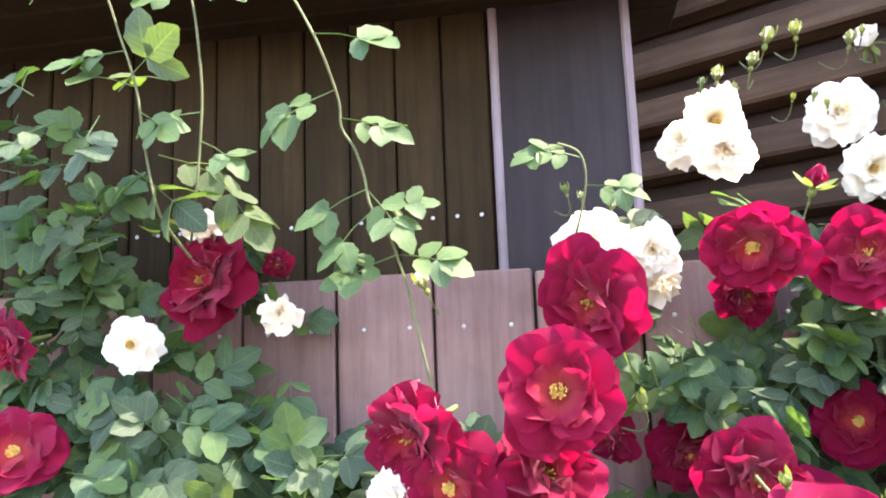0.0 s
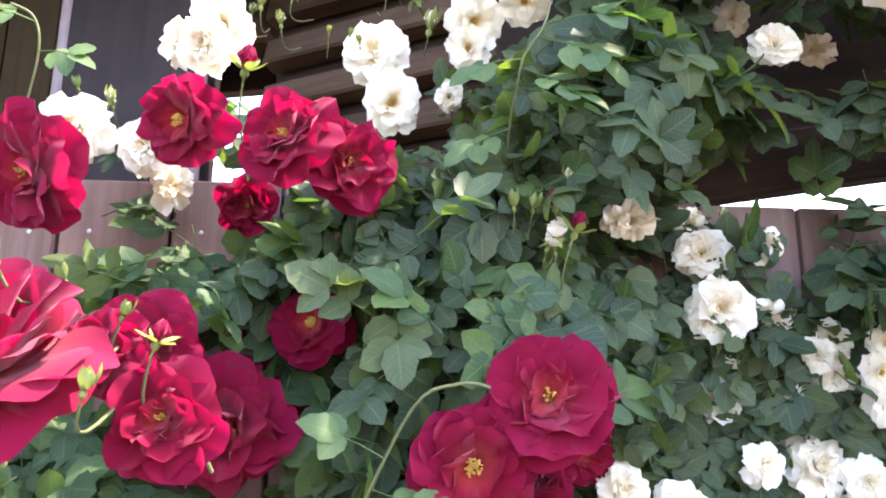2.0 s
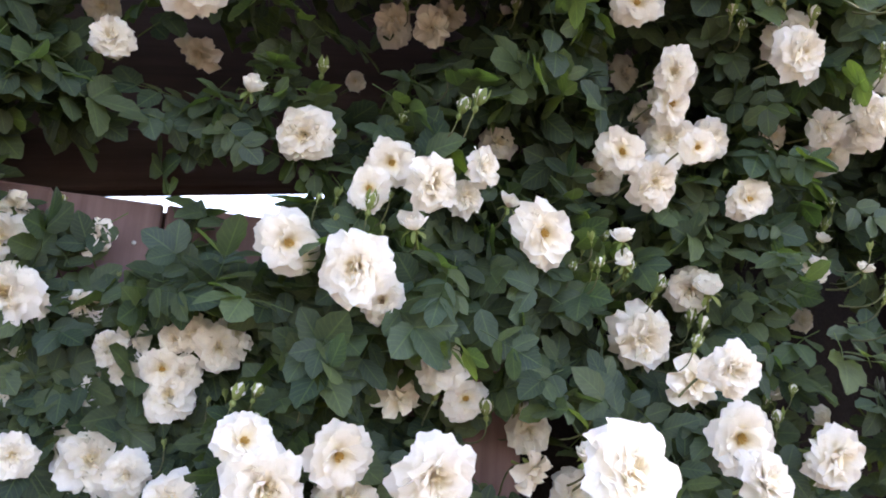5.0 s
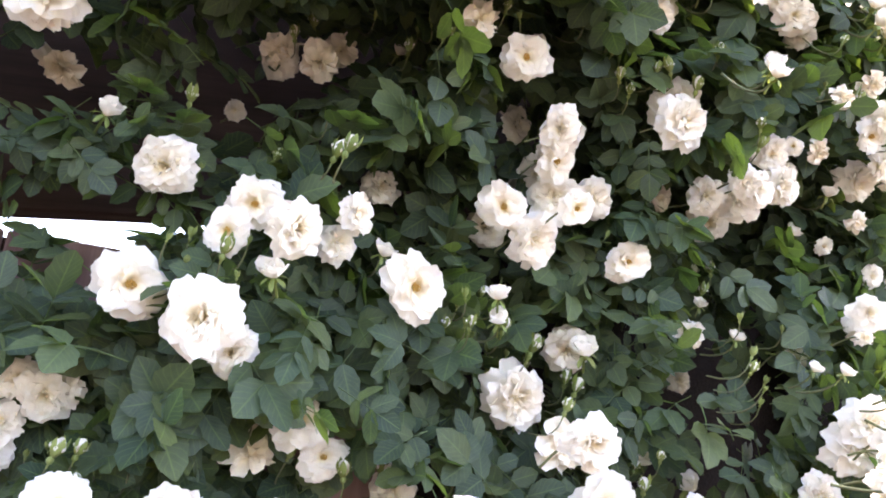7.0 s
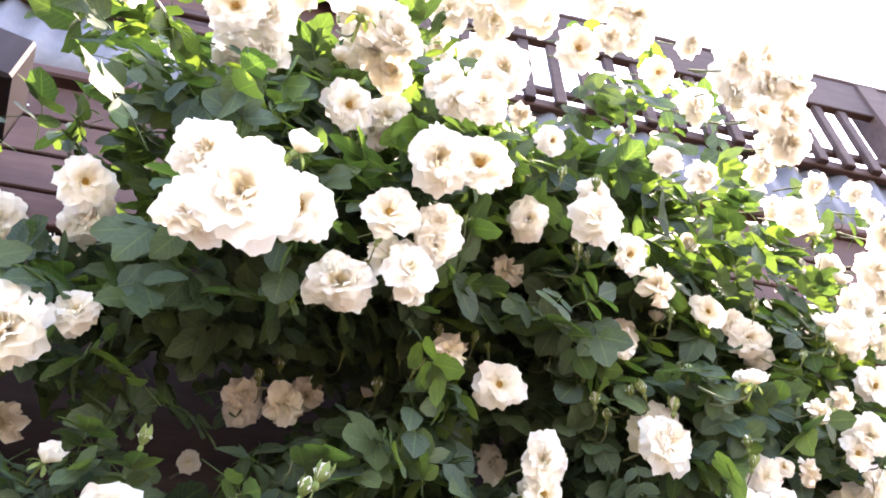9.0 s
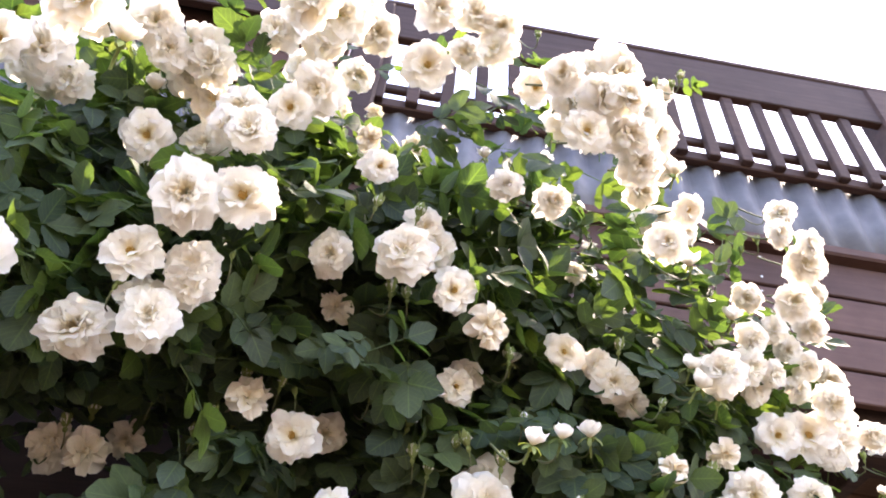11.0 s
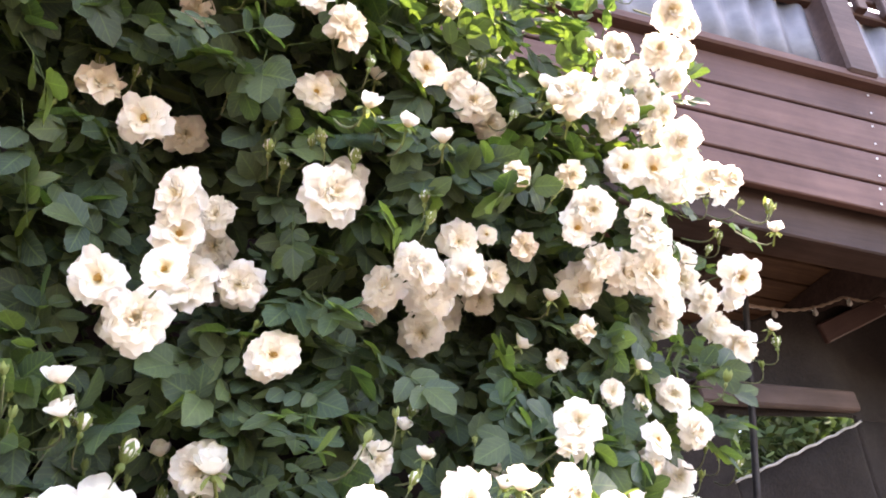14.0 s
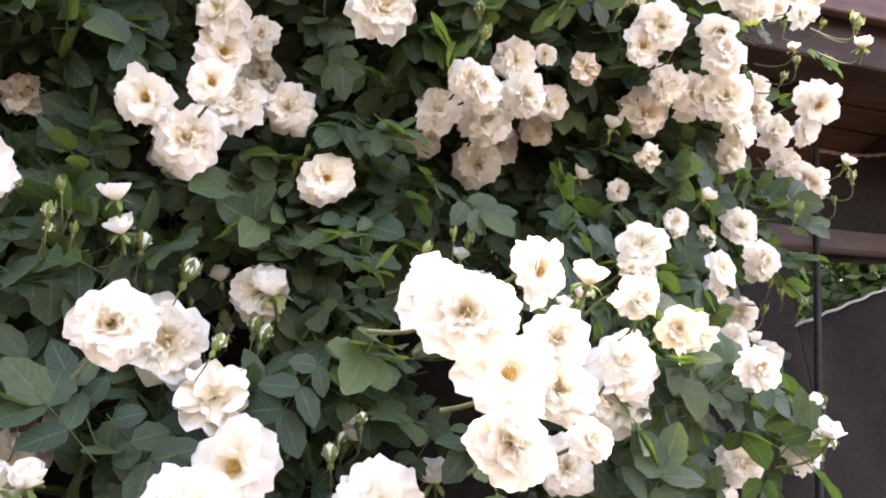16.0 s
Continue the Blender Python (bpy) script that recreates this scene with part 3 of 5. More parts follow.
RED_FULL = [(8, 0.52, 0.28, 66, 114, 0.03, 0.08, 0.06, 16), (8, 0.48, 0.25, 55, 96, 0.03, 0.11, 0.065, 18), (8, 0.43, 0.21, 44, 78, 0.03, 0.16, 0.065, 20), (7, 0.36, 0.17, 32, 60, 0.02, 0.22, 0.06, 20), (6, 0.27, 0.12, 18, 42, 0.02, 0.26, 0.05, 18)]
KINDS = {}
for mat_key, mat, sets, edge in (("white", M_WHITE, (OPEN, FULL), 0.055), ("red", M_RED, (RED_OPEN, RED_FULL), 0.018)):
    KINDS[mat_key, "open"] = [(flower(10 + k, sets[0], mat, rim=edge), stamens(20 + k, 0.07, 0.11, 75, M_GOLD), calyx(30 + k, 1.0, 0.35, True)) for k in range(4)]
    KINDS[mat_key, "full"] = [(flower(40 + k, sets[1], mat, rim=edge), stamens(50 + k, 0.05, 0.14, 12, M_GOLD) if mat_key == "red" else None, calyx(60 + k, 1.0, 0.35, True)) for k in range(6)]
    KINDS[mat_key, "half"] = [(flower(70 + k, HALF, mat), None, calyx(80 + k, 1.3, 0.5, True)) for k in range(4)]
    KINDS[mat_key, "faded"] = [(flower(90 + k, FADED, M_FADED), None, calyx(95 + k, 1.0, 0.35, True)) for k in range(4)]
    KINDS[mat_key, "bud"] = [(bud_mesh(100 + k, mat, 1.0), None, sepals_closed(110 + k, mat_key == "red")) for k in range(3)]
    KINDS[mat_key, "green"] = [(bud_mesh(120 + k, M_SEPAL, 0.55), None, sepals_closed(130 + k)) for k in range(3)]

KINDS["red", "raised"] = [(flower(140, RAISED, M_RED, "petals", 8, 7, 0.015), None, calyx(141, 1.0, 0.35, True))]

BLOOM_AT = []       # place, size, bush
rb = random.Random(11)


def blooms(bush, kind, *places):
    """Flowers of one kind on a bush: x, y, z and width in metres."""
    tone = "red" if bush is red_bush else "white"
    words = {"open": "open %s rose with golden stamens", "full": "full ruffled %s rose", "half": "half-open %s rose", "faded": "fading cream rose with crumpled petals",
             "raised": "large %s rose opening upwards to the sun", "bud": "%s rose bud", "green": "closed green rose bud"}[kind]
    words = words % tone if "%s" in words else words
    for x, y, z, size in places:
        petals, heart, cup = rb.choice(KINDS[tone, kind])
        out = Vector((-0.22 + rb.uniform(-0.5, 0.5), -1.0, -0.02 + rb.uniform(-0.4, 0.35) - 0.75 * (z - 1.45)))
        if kind in ("bud", "green"):
            out = Vector((rb.uniform(-0.4, 0.4), -0.35 + rb.uniform(-0.3, 0.2), 1.0))
        elif kind == "raised":
            out = Vector((0.05, -0.6, 0.8))
        elif kind == "half":
            out = Vector((rb.uniform(-0.5, 0.4), -0.6, 0.7))
        elif kind == "faded":
            out = Vector((rb.uniform(-0.6, 0.5), -0.8, rb.uniform(-0.7, 0.3) - 0.4 * (z - 1.45)))
        q = out.to_track_quat("Z", "Y").to_matrix().to_4x4() @ pose(0, 0, 0, 0, 0, rb.uniform(0, 360))
        k = size * {"bud": 0.95, "green": 0.85, "half": 1.05, "raised": 1.0}.get(kind, 1.0) * 1.04
        uneven = [rb.uniform(0.86, 1.14), rb.uniform(0.86, 1.14), rb.uniform(0.95, 1.35)] if kind in ("open", "full", "faded") else (1, 1, 1)
        ob = new("rose_bloom" if kind not in ("bud", "green") else "rose_bud", petals)
        ob.parent = bush
        ob.matrix_basis = Matrix.Translation(Vector((x, y, z)) - bush.location) @ q @ Matrix.Diagonal((k * uneven[0], k * uneven[1], k * uneven[2], 1.0))
        tagged(ob, words)
        if heart:
            part("stamen_tuft", heart, ob, label="golden stamens")
        part("calyx", cup, ob)
        BLOOM_AT.append((Vector((x, y, z)), size, bush, out.normalized(), kind))


white_bush_a = thing("rose_bush", (0.62, 0.84, 0.0), "white climbing rose bush in bloom beside the board fence", "rose bush", "rose bushes along the fence")
white_bush_b = thing("rose_bush", (1.3, 0.8, 0.0), "white rose bush heavy with ruffled blooms before the fence", "rose bush", "rose bushes along the fence")
white_bush_c = thing("rose_bush", (2.2, 0.72, 0.0), "tall white rose bush in full bloom below the deck", "rose bush", "rose bushes along the fence")
red_bush = thing("rose_bush", (0.05, 0.72, 0.0), "dark red rose bush with large velvety blooms", "rose bush", "rose bushes along the fence")
blooms(red_bush, "open", (-0.597, 0.758, 1.469, 0.106), (0.104, 0.584, 1.531, 0.120), (-0.007, 0.620, 1.443, 0.093), (0.313, 0.671, 1.672, 0.103), (0.437, 0.805, 1.480, 0.087), (0.605, 0.649, 1.333, 0.124))
blooms(red_bush, "full", (-0.610, 0.759, 1.608, 0.085), (-0.358, 0.812, 1.681, 0.133), (0.144, 0.719, 1.627, 0.118), (-0.043, 0.629, 1.494, 0.112), (0.084, 0.643, 1.449, 0.109), (0.418, 0.666, 1.654, 0.094))
blooms(red_bush, "full", (0.476, 0.703, 1.640, 0.104), (0.342, 0.862, 1.636, 0.081), (0.166, 0.870, 1.463, 0.064), (0.254, 0.869, 1.440, 0.078), (0.347, 0.865, 1.405, 0.085), (-0.280, 0.858, 1.710, 0.040))
blooms(red_bush, "full", (0.333, 0.806, 1.366, 0.112), (0.394, 0.859, 1.372, 0.077), (0.291, 0.690, 1.441, 0.111), (0.361, 0.751, 1.366, 0.113), (0.676, 0.635, 1.391, 0.115), (0.750, 0.810, 1.340, 0.074))
blooms(red_bush, "full", (0.700, 0.820, 1.314, 0.073), (0.323, 0.506, 1.419, 0.063), (0.375, 0.472, 1.373, 0.072))
blooms(red_bush, "bud", (-0.386, 0.783, 1.759, 0.030), (0.370, 0.660, 1.724, 0.029), (0.380, 0.861, 1.421, 0.032), (0.338, 0.862, 1.453, 0.032), (0.718, 0.685, 1.566, 0.026), (0.698, 0.691, 1.595, 0.021))
blooms(red_bush, "bud", (0.257, 0.359, 1.439, 0.025), (0.224, 0.400, 1.397, 0.016), (0.372, 0.447, 1.422, 0.018))
blooms(white_bush_a, "open", (-0.459, 0.793, 1.602, 0.075), (0.309, 0.796, 1.849, 0.080), (0.521, 0.889, 1.795, 0.078), (0.628, 0.855, 1.905, 0.077), (0.708, 0.900, 1.968, 0.081), (0.625, 0.859, 1.866, 0.058))
blooms(white_bush_a, "faded", (-0.365, 0.788, 1.758, 0.055), (0.243, 0.872, 1.660, 0.060), (-0.266, 0.821, 1.634, 0.058))
blooms(white_bush_a, "full", (0.308, 0.738, 1.793, 0.062), (0.269, 0.785, 1.819, 0.060), (0.495, 0.900, 1.874, 0.082), (0.151, 0.788, 1.699, 0.081), (0.227, 0.812, 1.692, 0.069), (-0.065, 0.633, 1.422, 0.075))
blooms(white_bush_a, "full", (-0.086, 0.729, 1.363, 0.078), (0.044, 0.760, 1.351, 0.075), (0.794, 0.813, 1.295, 0.062), (0.599, 0.874, 1.803, 0.042))
blooms(white_bush_a, "half", (0.551, 0.920, 1.974, 0.044), (0.700, 0.694, 1.563, 0.029), (0.696, 0.706, 1.556, 0.027))
blooms(white_bush_a, "green", (0.192, 0.713, 1.509, 0.019), (0.257, 0.847, 1.485, 0.020), (0.126, 0.835, 1.776, 0.016), (0.446, 0.849, 1.360, 0.020), (0.656, 0.699, 1.596, 0.020), (0.676, 0.695, 1.593, 0.020))
blooms(white_bush_a, "green", (0.226, 0.369, 1.448, 0.020), (0.300, 0.372, 1.462, 0.020), (0.355, 0.380, 1.388, 0.017), (0.349, 0.445, 1.439, 0.013), (0.259, 0.444, 1.467, 0.015), (0.431, 0.881, 1.892, 0.012))
blooms(white_bush_a, "green", (0.460, 0.888, 1.894, 0.012), (0.474, 0.881, 1.880, 0.012), (0.285, 0.813, 1.479, 0.011), (0.349, 0.763, 1.467, 0.010), (0.529, 0.886, 1.978, 0.012))
blooms(white_bush_a, "bud", (0.396, 0.852, 1.962, 0.025), (-0.044, 0.713, 1.648, 0.025), (0.337, 0.878, 1.927, 0.022), (0.320, 0.900, 1.928, 0.016), (0.362, 0.900, 1.912, 0.019), (0.148, 0.894, 1.778, 0.014))
blooms(white_bush_a, "bud", (0.179, 0.803, 1.745, 0.018), (0.570, 0.879, 1.902, 0.029), (0.005, 0.709, 1.377, 0.023), (0.018, 0.668, 1.393, 0.024), (0.764, 0.877, 1.853, 0.018), (0.773, 0.825, 1.833, 0.017))
blooms(white_bush_a, "bud", (0.716, 0.689, 1.622, 0.019), (0.440, 0.868, 1.976, 0.022), (0.381, 0.872, 1.941, 0.022), (0.510, 0.882, 1.962, 0.022))
blooms(red_bush, "raised", (0.283, 0.413, 1.398, 0.131))
blooms(white_bush_b, "faded", (0.934, 0.900, 1.638, 0.046), (1.037, 0.900, 1.610, 0.053), (0.839, 0.860, 1.630, 0.054), (1.031, 0.891, 1.516, 0.045), (1.519, 0.867, 2.049, 0.055), (1.457, 0.831, 1.417, 0.070))
blooms(white_bush_b, "faded", (1.669, 0.828, 1.321, 0.060), (1.478, 0.833, 2.000, 0.060), (1.424, 0.868, 2.022, 0.058), (1.074, 0.990, 2.264, 0.060), (0.812, 0.844, 1.623, 0.037), (1.705, 0.487, 2.456, 0.045))
blooms(white_bush_b, "faded", (1.735, 0.604, 2.198, 0.055), (1.654, 0.647, 2.038, 0.056), (1.137, 0.900, 1.909, 0.061))
blooms(white_bush_b, "full", (0.934, 0.870, 1.588, 0.065), (0.948, 0.861, 1.515, 0.077), (1.051, 0.897, 1.348, 0.062), (1.071, 0.886, 1.317, 0.083), (0.986, 0.853, 1.321, 0.051), (1.119, 0.858, 1.301, 0.062))
blooms(white_bush_b, "full", (1.028, 0.808, 1.860, 0.061), (1.002, 0.867, 1.935, 0.048), (1.285, 0.758, 1.754, 0.075), (1.428, 0.642, 1.675, 0.069), (1.594, 0.821, 1.817, 0.062), (1.517, 0.693, 1.725, 0.050))
blooms(white_bush_b, "full", (1.511, 0.742, 1.694, 0.055), (1.344, 0.640, 1.556, 0.079), (1.390, 0.695, 1.530, 0.054), (1.267, 0.698, 1.305, 0.096), (1.175, 0.764, 1.279, 0.076), (1.447, 0.634, 1.326, 0.093))
blooms(white_bush_b, "full", (1.376, 0.754, 1.283, 0.074), (0.864, 0.820, 1.273, 0.067), (1.822, 0.770, 1.528, 0.097), (1.588, 0.457, 1.347, 0.087), (1.380, 0.919, 1.923, 0.033), (1.122, 0.687, 1.904, 0.097))
blooms(white_bush_b, "full", (1.181, 0.684, 1.947, 0.056), (1.031, 0.812, 2.152, 0.071), (1.139, 0.768, 2.170, 0.076), (1.098, 0.433, 2.276, 0.079), (1.558, 0.268, 2.401, 0.078), (1.761, 0.507, 1.462, 0.064))
blooms(white_bush_b, "full", (1.700, 0.970, 1.429, 0.073), (1.690, 0.883, 1.381, 0.070), (1.422, 0.480, 2.437, 0.078), (1.455, 0.444, 2.423, 0.076), (1.433, 0.441, 2.443, 0.066), (1.411, 0.511, 2.460, 0.063))
blooms(white_bush_b, "full", (1.468, 0.498, 2.414, 0.065), (1.521, 0.413, 2.311, 0.068), (1.546, 0.360, 2.211, 0.058), (1.480, 0.531, 2.351, 0.068), (1.474, 0.558, 2.346, 0.061), (1.516, 0.386, 2.233, 0.056))
blooms(white_bush_b, "full", (1.503, 0.408, 2.122, 0.075), (1.536, 0.470, 2.076, 0.054), (1.543, 0.481, 2.062, 0.060), (1.514, 0.496, 2.008, 0.068), (1.497, 0.516, 2.042, 0.058), (1.443, 0.544, 1.998, 0.076))
blooms(white_bush_b, "full", (1.263, 0.444, 2.322, 0.075), (1.230, 0.505, 2.359, 0.071), (1.283, 0.520, 2.362, 0.065), (1.234, 0.579, 2.417, 0.068), (1.279, 0.437, 2.427, 0.072), (1.362, 0.421, 2.436, 0.073))
blooms(white_bush_b, "full", (1.389, 0.442, 2.419, 0.066), (1.520, 0.403, 2.507, 0.070), (1.529, 0.441, 2.614, 0.066), (1.587, 0.381, 2.500, 0.070), (1.596, 0.312, 2.464, 0.073), (1.558, 0.364, 2.526, 0.070))
blooms(white_bush_b, "full", (1.654, 0.346, 2.521, 0.070), (1.636, 0.384, 2.636, 0.067), (1.665, 0.553, 2.718, 0.060), (1.604, 0.385, 2.376, 0.072), (1.568, 0.539, 2.642, 0.062), (1.643, 0.542, 2.574, 0.060))
blooms(white_bush_b, "full", (1.728, 0.284, 2.548, 0.070), (1.692, 0.481, 2.178, 0.061), (1.428, 0.882, 2.007, 0.056), (1.835, 0.706, 1.826, 0.074), (1.781, 0.817, 1.794, 0.058), (1.254, 0.438, 1.925, 0.071))
blooms(white_bush_b, "full", (1.050, 0.900, 1.512, 0.045), (1.077, 0.865, 1.457, 0.048), (1.104, 0.876, 1.479, 0.052), (1.065, 0.890, 1.406, 0.054), (1.099, 0.871, 1.433, 0.047), (1.154, 0.840, 1.474, 0.038))
blooms(white_bush_b, "full", (1.207, 0.819, 1.466, 0.060), (1.178, 0.827, 1.481, 0.047), (1.156, 0.845, 1.401, 0.062), (1.171, 0.839, 1.431, 0.046), (1.227, 0.825, 1.474, 0.043), (0.932, 0.860, 1.497, 0.036))
blooms(white_bush_b, "full", (0.983, 0.870, 1.505, 0.037), (1.777, 0.707, 2.055, 0.061), (1.403, 0.735, 1.729, 0.061), (1.292, 0.406, 1.938, 0.092), (1.246, 0.414, 1.985, 0.068))
blooms(white_bush_b, "open", (0.948, 0.885, 1.401, 0.061), (1.384, 0.674, 1.705, 0.060), (1.360, 0.677, 1.665, 0.056), (1.267, 0.703, 1.591, 0.077), (1.503, 0.774, 1.460, 0.062), (1.549, 0.802, 1.418, 0.062))
blooms(white_bush_b, "open", (1.240, 0.703, 1.352, 0.064), (1.347, 0.692, 1.343, 0.081), (1.601, 0.675, 1.640, 0.082), (1.125, 0.680, 2.142, 0.071), (1.156, 0.416, 2.297, 0.075), (1.220, 0.436, 2.295, 0.071))
blooms(white_bush_b, "open", (1.331, 0.295, 2.240, 0.082), (1.410, 0.510, 2.302, 0.069), (1.565, 0.408, 2.147, 0.074), (1.471, 0.471, 2.066, 0.068), (1.578, 0.393, 2.327, 0.061), (1.721, 0.441, 2.337, 0.052))
blooms(white_bush_b, "open", (1.723, 0.626, 1.990, 0.068), (1.736, 0.688, 1.783, 0.069), (1.316, 0.440, 1.973, 0.069), (1.142, 0.845, 1.436, 0.053), (1.351, 0.428, 1.969, 0.075))
blooms(white_bush_b, "half", (0.963, 0.882, 1.441, 0.028), (1.206, 0.766, 1.803, 0.038), (1.418, 0.664, 1.617, 0.039), (1.695, 0.704, 1.348, 0.039), (1.698, 0.711, 1.342, 0.038), (1.727, 0.682, 1.346, 0.041))
blooms(white_bush_b, "half", (1.747, 0.701, 1.617, 0.034), (1.734, 0.684, 1.647, 0.034), (1.579, 0.740, 1.690, 0.032), (1.365, 0.359, 2.280, 0.052), (1.386, 0.506, 2.398, 0.035), (1.409, 0.430, 2.443, 0.037))
blooms(white_bush_b, "half", (1.614, 0.860, 2.071, 0.028), (1.323, 0.365, 1.977, 0.038))
blooms(white_bush_b, "bud", (0.982, 0.909, 1.651, 0.015), (1.145, 0.852, 1.511, 0.014), (1.198, 0.829, 1.505, 0.017), (1.472, 0.667, 1.784, 0.026), (1.299, 0.757, 1.845, 0.023), (1.251, 0.737, 1.402, 0.022))
blooms(white_bush_b, "bud", (1.669, 0.884, 1.400, 0.031), (1.355, 0.654, 1.631, 0.024), (1.666, 0.860, 1.736, 0.022), (1.746, 0.797, 1.621, 0.033), (1.759, 0.801, 1.638, 0.033), (1.457, 0.572, 1.754, 0.025))
blooms(white_bush_b, "bud", (1.453, 0.898, 1.895, 0.016), (1.228, 0.735, 1.398, 0.025), (1.567, 0.764, 1.396, 0.027), (1.674, 0.743, 2.017, 0.023), (1.655, 0.770, 2.070, 0.026), (1.824, 0.734, 1.589, 0.033))
blooms(white_bush_b, "bud", (1.691, 0.640, 2.063, 0.018), (1.727, 0.435, 2.246, 0.020), (1.608, 0.502, 2.137, 0.018), (1.613, 0.675, 2.009, 0.021), (1.443, 0.551, 2.282, 0.024), (1.666, 0.771, 2.151, 0.016))
blooms(white_bush_b, "bud", (1.678, 0.657, 1.596, 0.019), (1.423, 0.548, 2.272, 0.023), (1.771, 0.728, 1.613, 0.024), (1.610, 0.819, 1.726, 0.026), (1.484, 0.757, 1.547, 0.023), (1.168, 0.824, 1.504, 0.022))
blooms(white_bush_b, "bud", (1.417, 0.756, 1.794, 0.022), (1.809, 0.830, 1.565, 0.026), (1.257, 0.727, 1.372, 0.017), (1.463, 0.839, 2.057, 0.026), (1.467, 0.494, 2.034, 0.019), (1.437, 0.840, 2.029, 0.023))
blooms(white_bush_b, "bud", (1.606, 0.791, 2.040, 0.024), (1.647, 0.667, 2.076, 0.022), (1.636, 0.679, 1.629, 0.017), (1.733, 0.732, 1.658, 0.019), (1.674, 0.723, 1.602, 0.018))
blooms(white_bush_c, "full", (1.766, 0.875, 1.288, 0.069), (1.847, 0.694, 1.930, 0.051), (1.970, 0.577, 1.941, 0.074), (1.921, 0.777, 1.613, 0.072), (1.853, 0.564, 1.331, 0.071), (2.361, 0.507, 2.034, 0.066))
blooms(white_bush_c, "full", (2.402, 0.555, 1.978, 0.066), (2.257, 0.411, 2.147, 0.060), (2.302, 0.929, 1.613, 0.052), (2.352, 0.559, 1.708, 0.055), (2.291, 0.651, 1.640, 0.047), (2.138, 0.736, 1.660, 0.057))
blooms(white_bush_c, "full", (2.010, 0.300, 1.374, 0.049), (2.294, 0.561, 1.496, 0.081), (2.293, 0.535, 1.527, 0.078), (2.254, 0.592, 1.421, 0.057), (2.583, 0.649, 1.471, 0.061), (2.964, 0.871, 1.552, 0.053))
blooms(white_bush_c, "full", (2.085, 0.360, 1.476, 0.053), (2.230, 0.455, 1.504, 0.058), (2.102, 0.340, 1.395, 0.033), (1.931, 0.254, 1.442, 0.048), (2.187, 0.381, 1.541, 0.041), (2.050, 0.642, 1.361, 0.101))
blooms(white_bush_c, "full", (1.932, 0.218, 1.423, 0.050), (2.099, 0.380, 1.441, 0.054), (1.848, 0.302, 2.621, 0.066), (1.846, 0.323, 2.587, 0.061), (1.798, 0.307, 2.638, 0.066), (1.798, 0.332, 2.553, 0.054))
blooms(white_bush_c, "full", (1.777, 0.435, 2.181, 0.069), (1.805, 0.458, 2.267, 0.055), (1.834, 0.471, 2.244, 0.055), (1.991, 0.615, 1.992, 0.068), (2.117, 0.513, 2.176, 0.044), (2.145, 0.511, 2.154, 0.064))
blooms(white_bush_c, "full", (2.188, 0.536, 2.149, 0.048), (1.892, 0.370, 2.315, 0.045), (1.965, 0.372, 2.320, 0.055), (2.106, 0.534, 2.378, 0.037), (1.882, 0.191, 2.337, 0.055), (1.955, 0.231, 2.443, 0.070))
blooms(white_bush_c, "full", (1.985, 0.207, 2.446, 0.070), (1.966, 0.178, 2.323, 0.054), (1.925, 0.240, 2.378, 0.073), (1.947, 0.201, 2.340, 0.075), (2.029, 0.223, 2.391, 0.070), (1.982, 0.345, 2.491, 0.063))
blooms(white_bush_c, "full", (2.001, 0.228, 2.332, 0.070), (2.071, 0.251, 2.397, 0.065), (2.040, 0.256, 2.320, 0.064), (2.127, 0.322, 2.440, 0.061), (2.123, 0.359, 2.419, 0.061), (2.359, 0.479, 3.047, 0.053))
blooms(white_bush_c, "full", (2.127, 0.382, 2.889, 0.059), (2.141, 0.342, 2.291, 0.052), (2.248, 0.460, 2.520, 0.049), (2.299, 0.458, 2.503, 0.049), (2.229, 0.477, 2.520, 0.049), (2.436, 0.360, 2.526, 0.058))
blooms(white_bush_c, "full", (2.365, 0.326, 2.406, 0.046), (2.416, 0.316, 2.402, 0.050), (2.443, 0.356, 2.401, 0.064), (2.555, 0.414, 2.500, 0.056), (2.458, 0.410, 2.364, 0.062), (2.561, 0.453, 2.459, 0.063))
blooms(white_bush_c, "full", (2.517, 0.440, 2.354, 0.058), (2.417, 0.466, 2.401, 0.050), (2.355, 0.430, 2.259, 0.053), (2.429, 0.445, 2.315, 0.055), (2.352, 0.446, 2.214, 0.051), (2.480, 0.470, 2.313, 0.049))
blooms(white_bush_c, "full", (2.383, 0.475, 2.200, 0.048), (2.398, 0.446, 2.217, 0.040), (2.488, 0.451, 2.267, 0.048), (2.622, 0.519, 2.334, 0.062), (2.499, 0.439, 2.194, 0.063), (2.478, 0.472, 2.233, 0.046))
blooms(white_bush_c, "full", (2.549, 0.478, 2.198, 0.066), (2.534, 0.481, 2.148, 0.068), (2.653, 0.539, 2.229, 0.045), (2.511, 0.478, 2.128, 0.045), (2.585, 0.454, 2.170, 0.047), (2.619, 0.441, 2.167, 0.041))
blooms(white_bush_c, "full", (2.726, 0.546, 2.255, 0.047), (2.753, 0.547, 2.275, 0.035), (2.361, 0.525, 2.026, 0.047), (2.406, 0.602, 1.961, 0.069), (2.445, 0.484, 2.046, 0.054), (2.463, 0.491, 2.014, 0.059))
blooms(white_bush_c, "full", (2.461, 0.558, 1.985, 0.067), (2.502, 0.535, 1.980, 0.071), (2.676, 0.627, 2.125, 0.062), (2.698, 0.649, 2.094, 0.062), (2.555, 0.567, 1.969, 0.072), (2.630, 0.658, 1.988, 0.057))
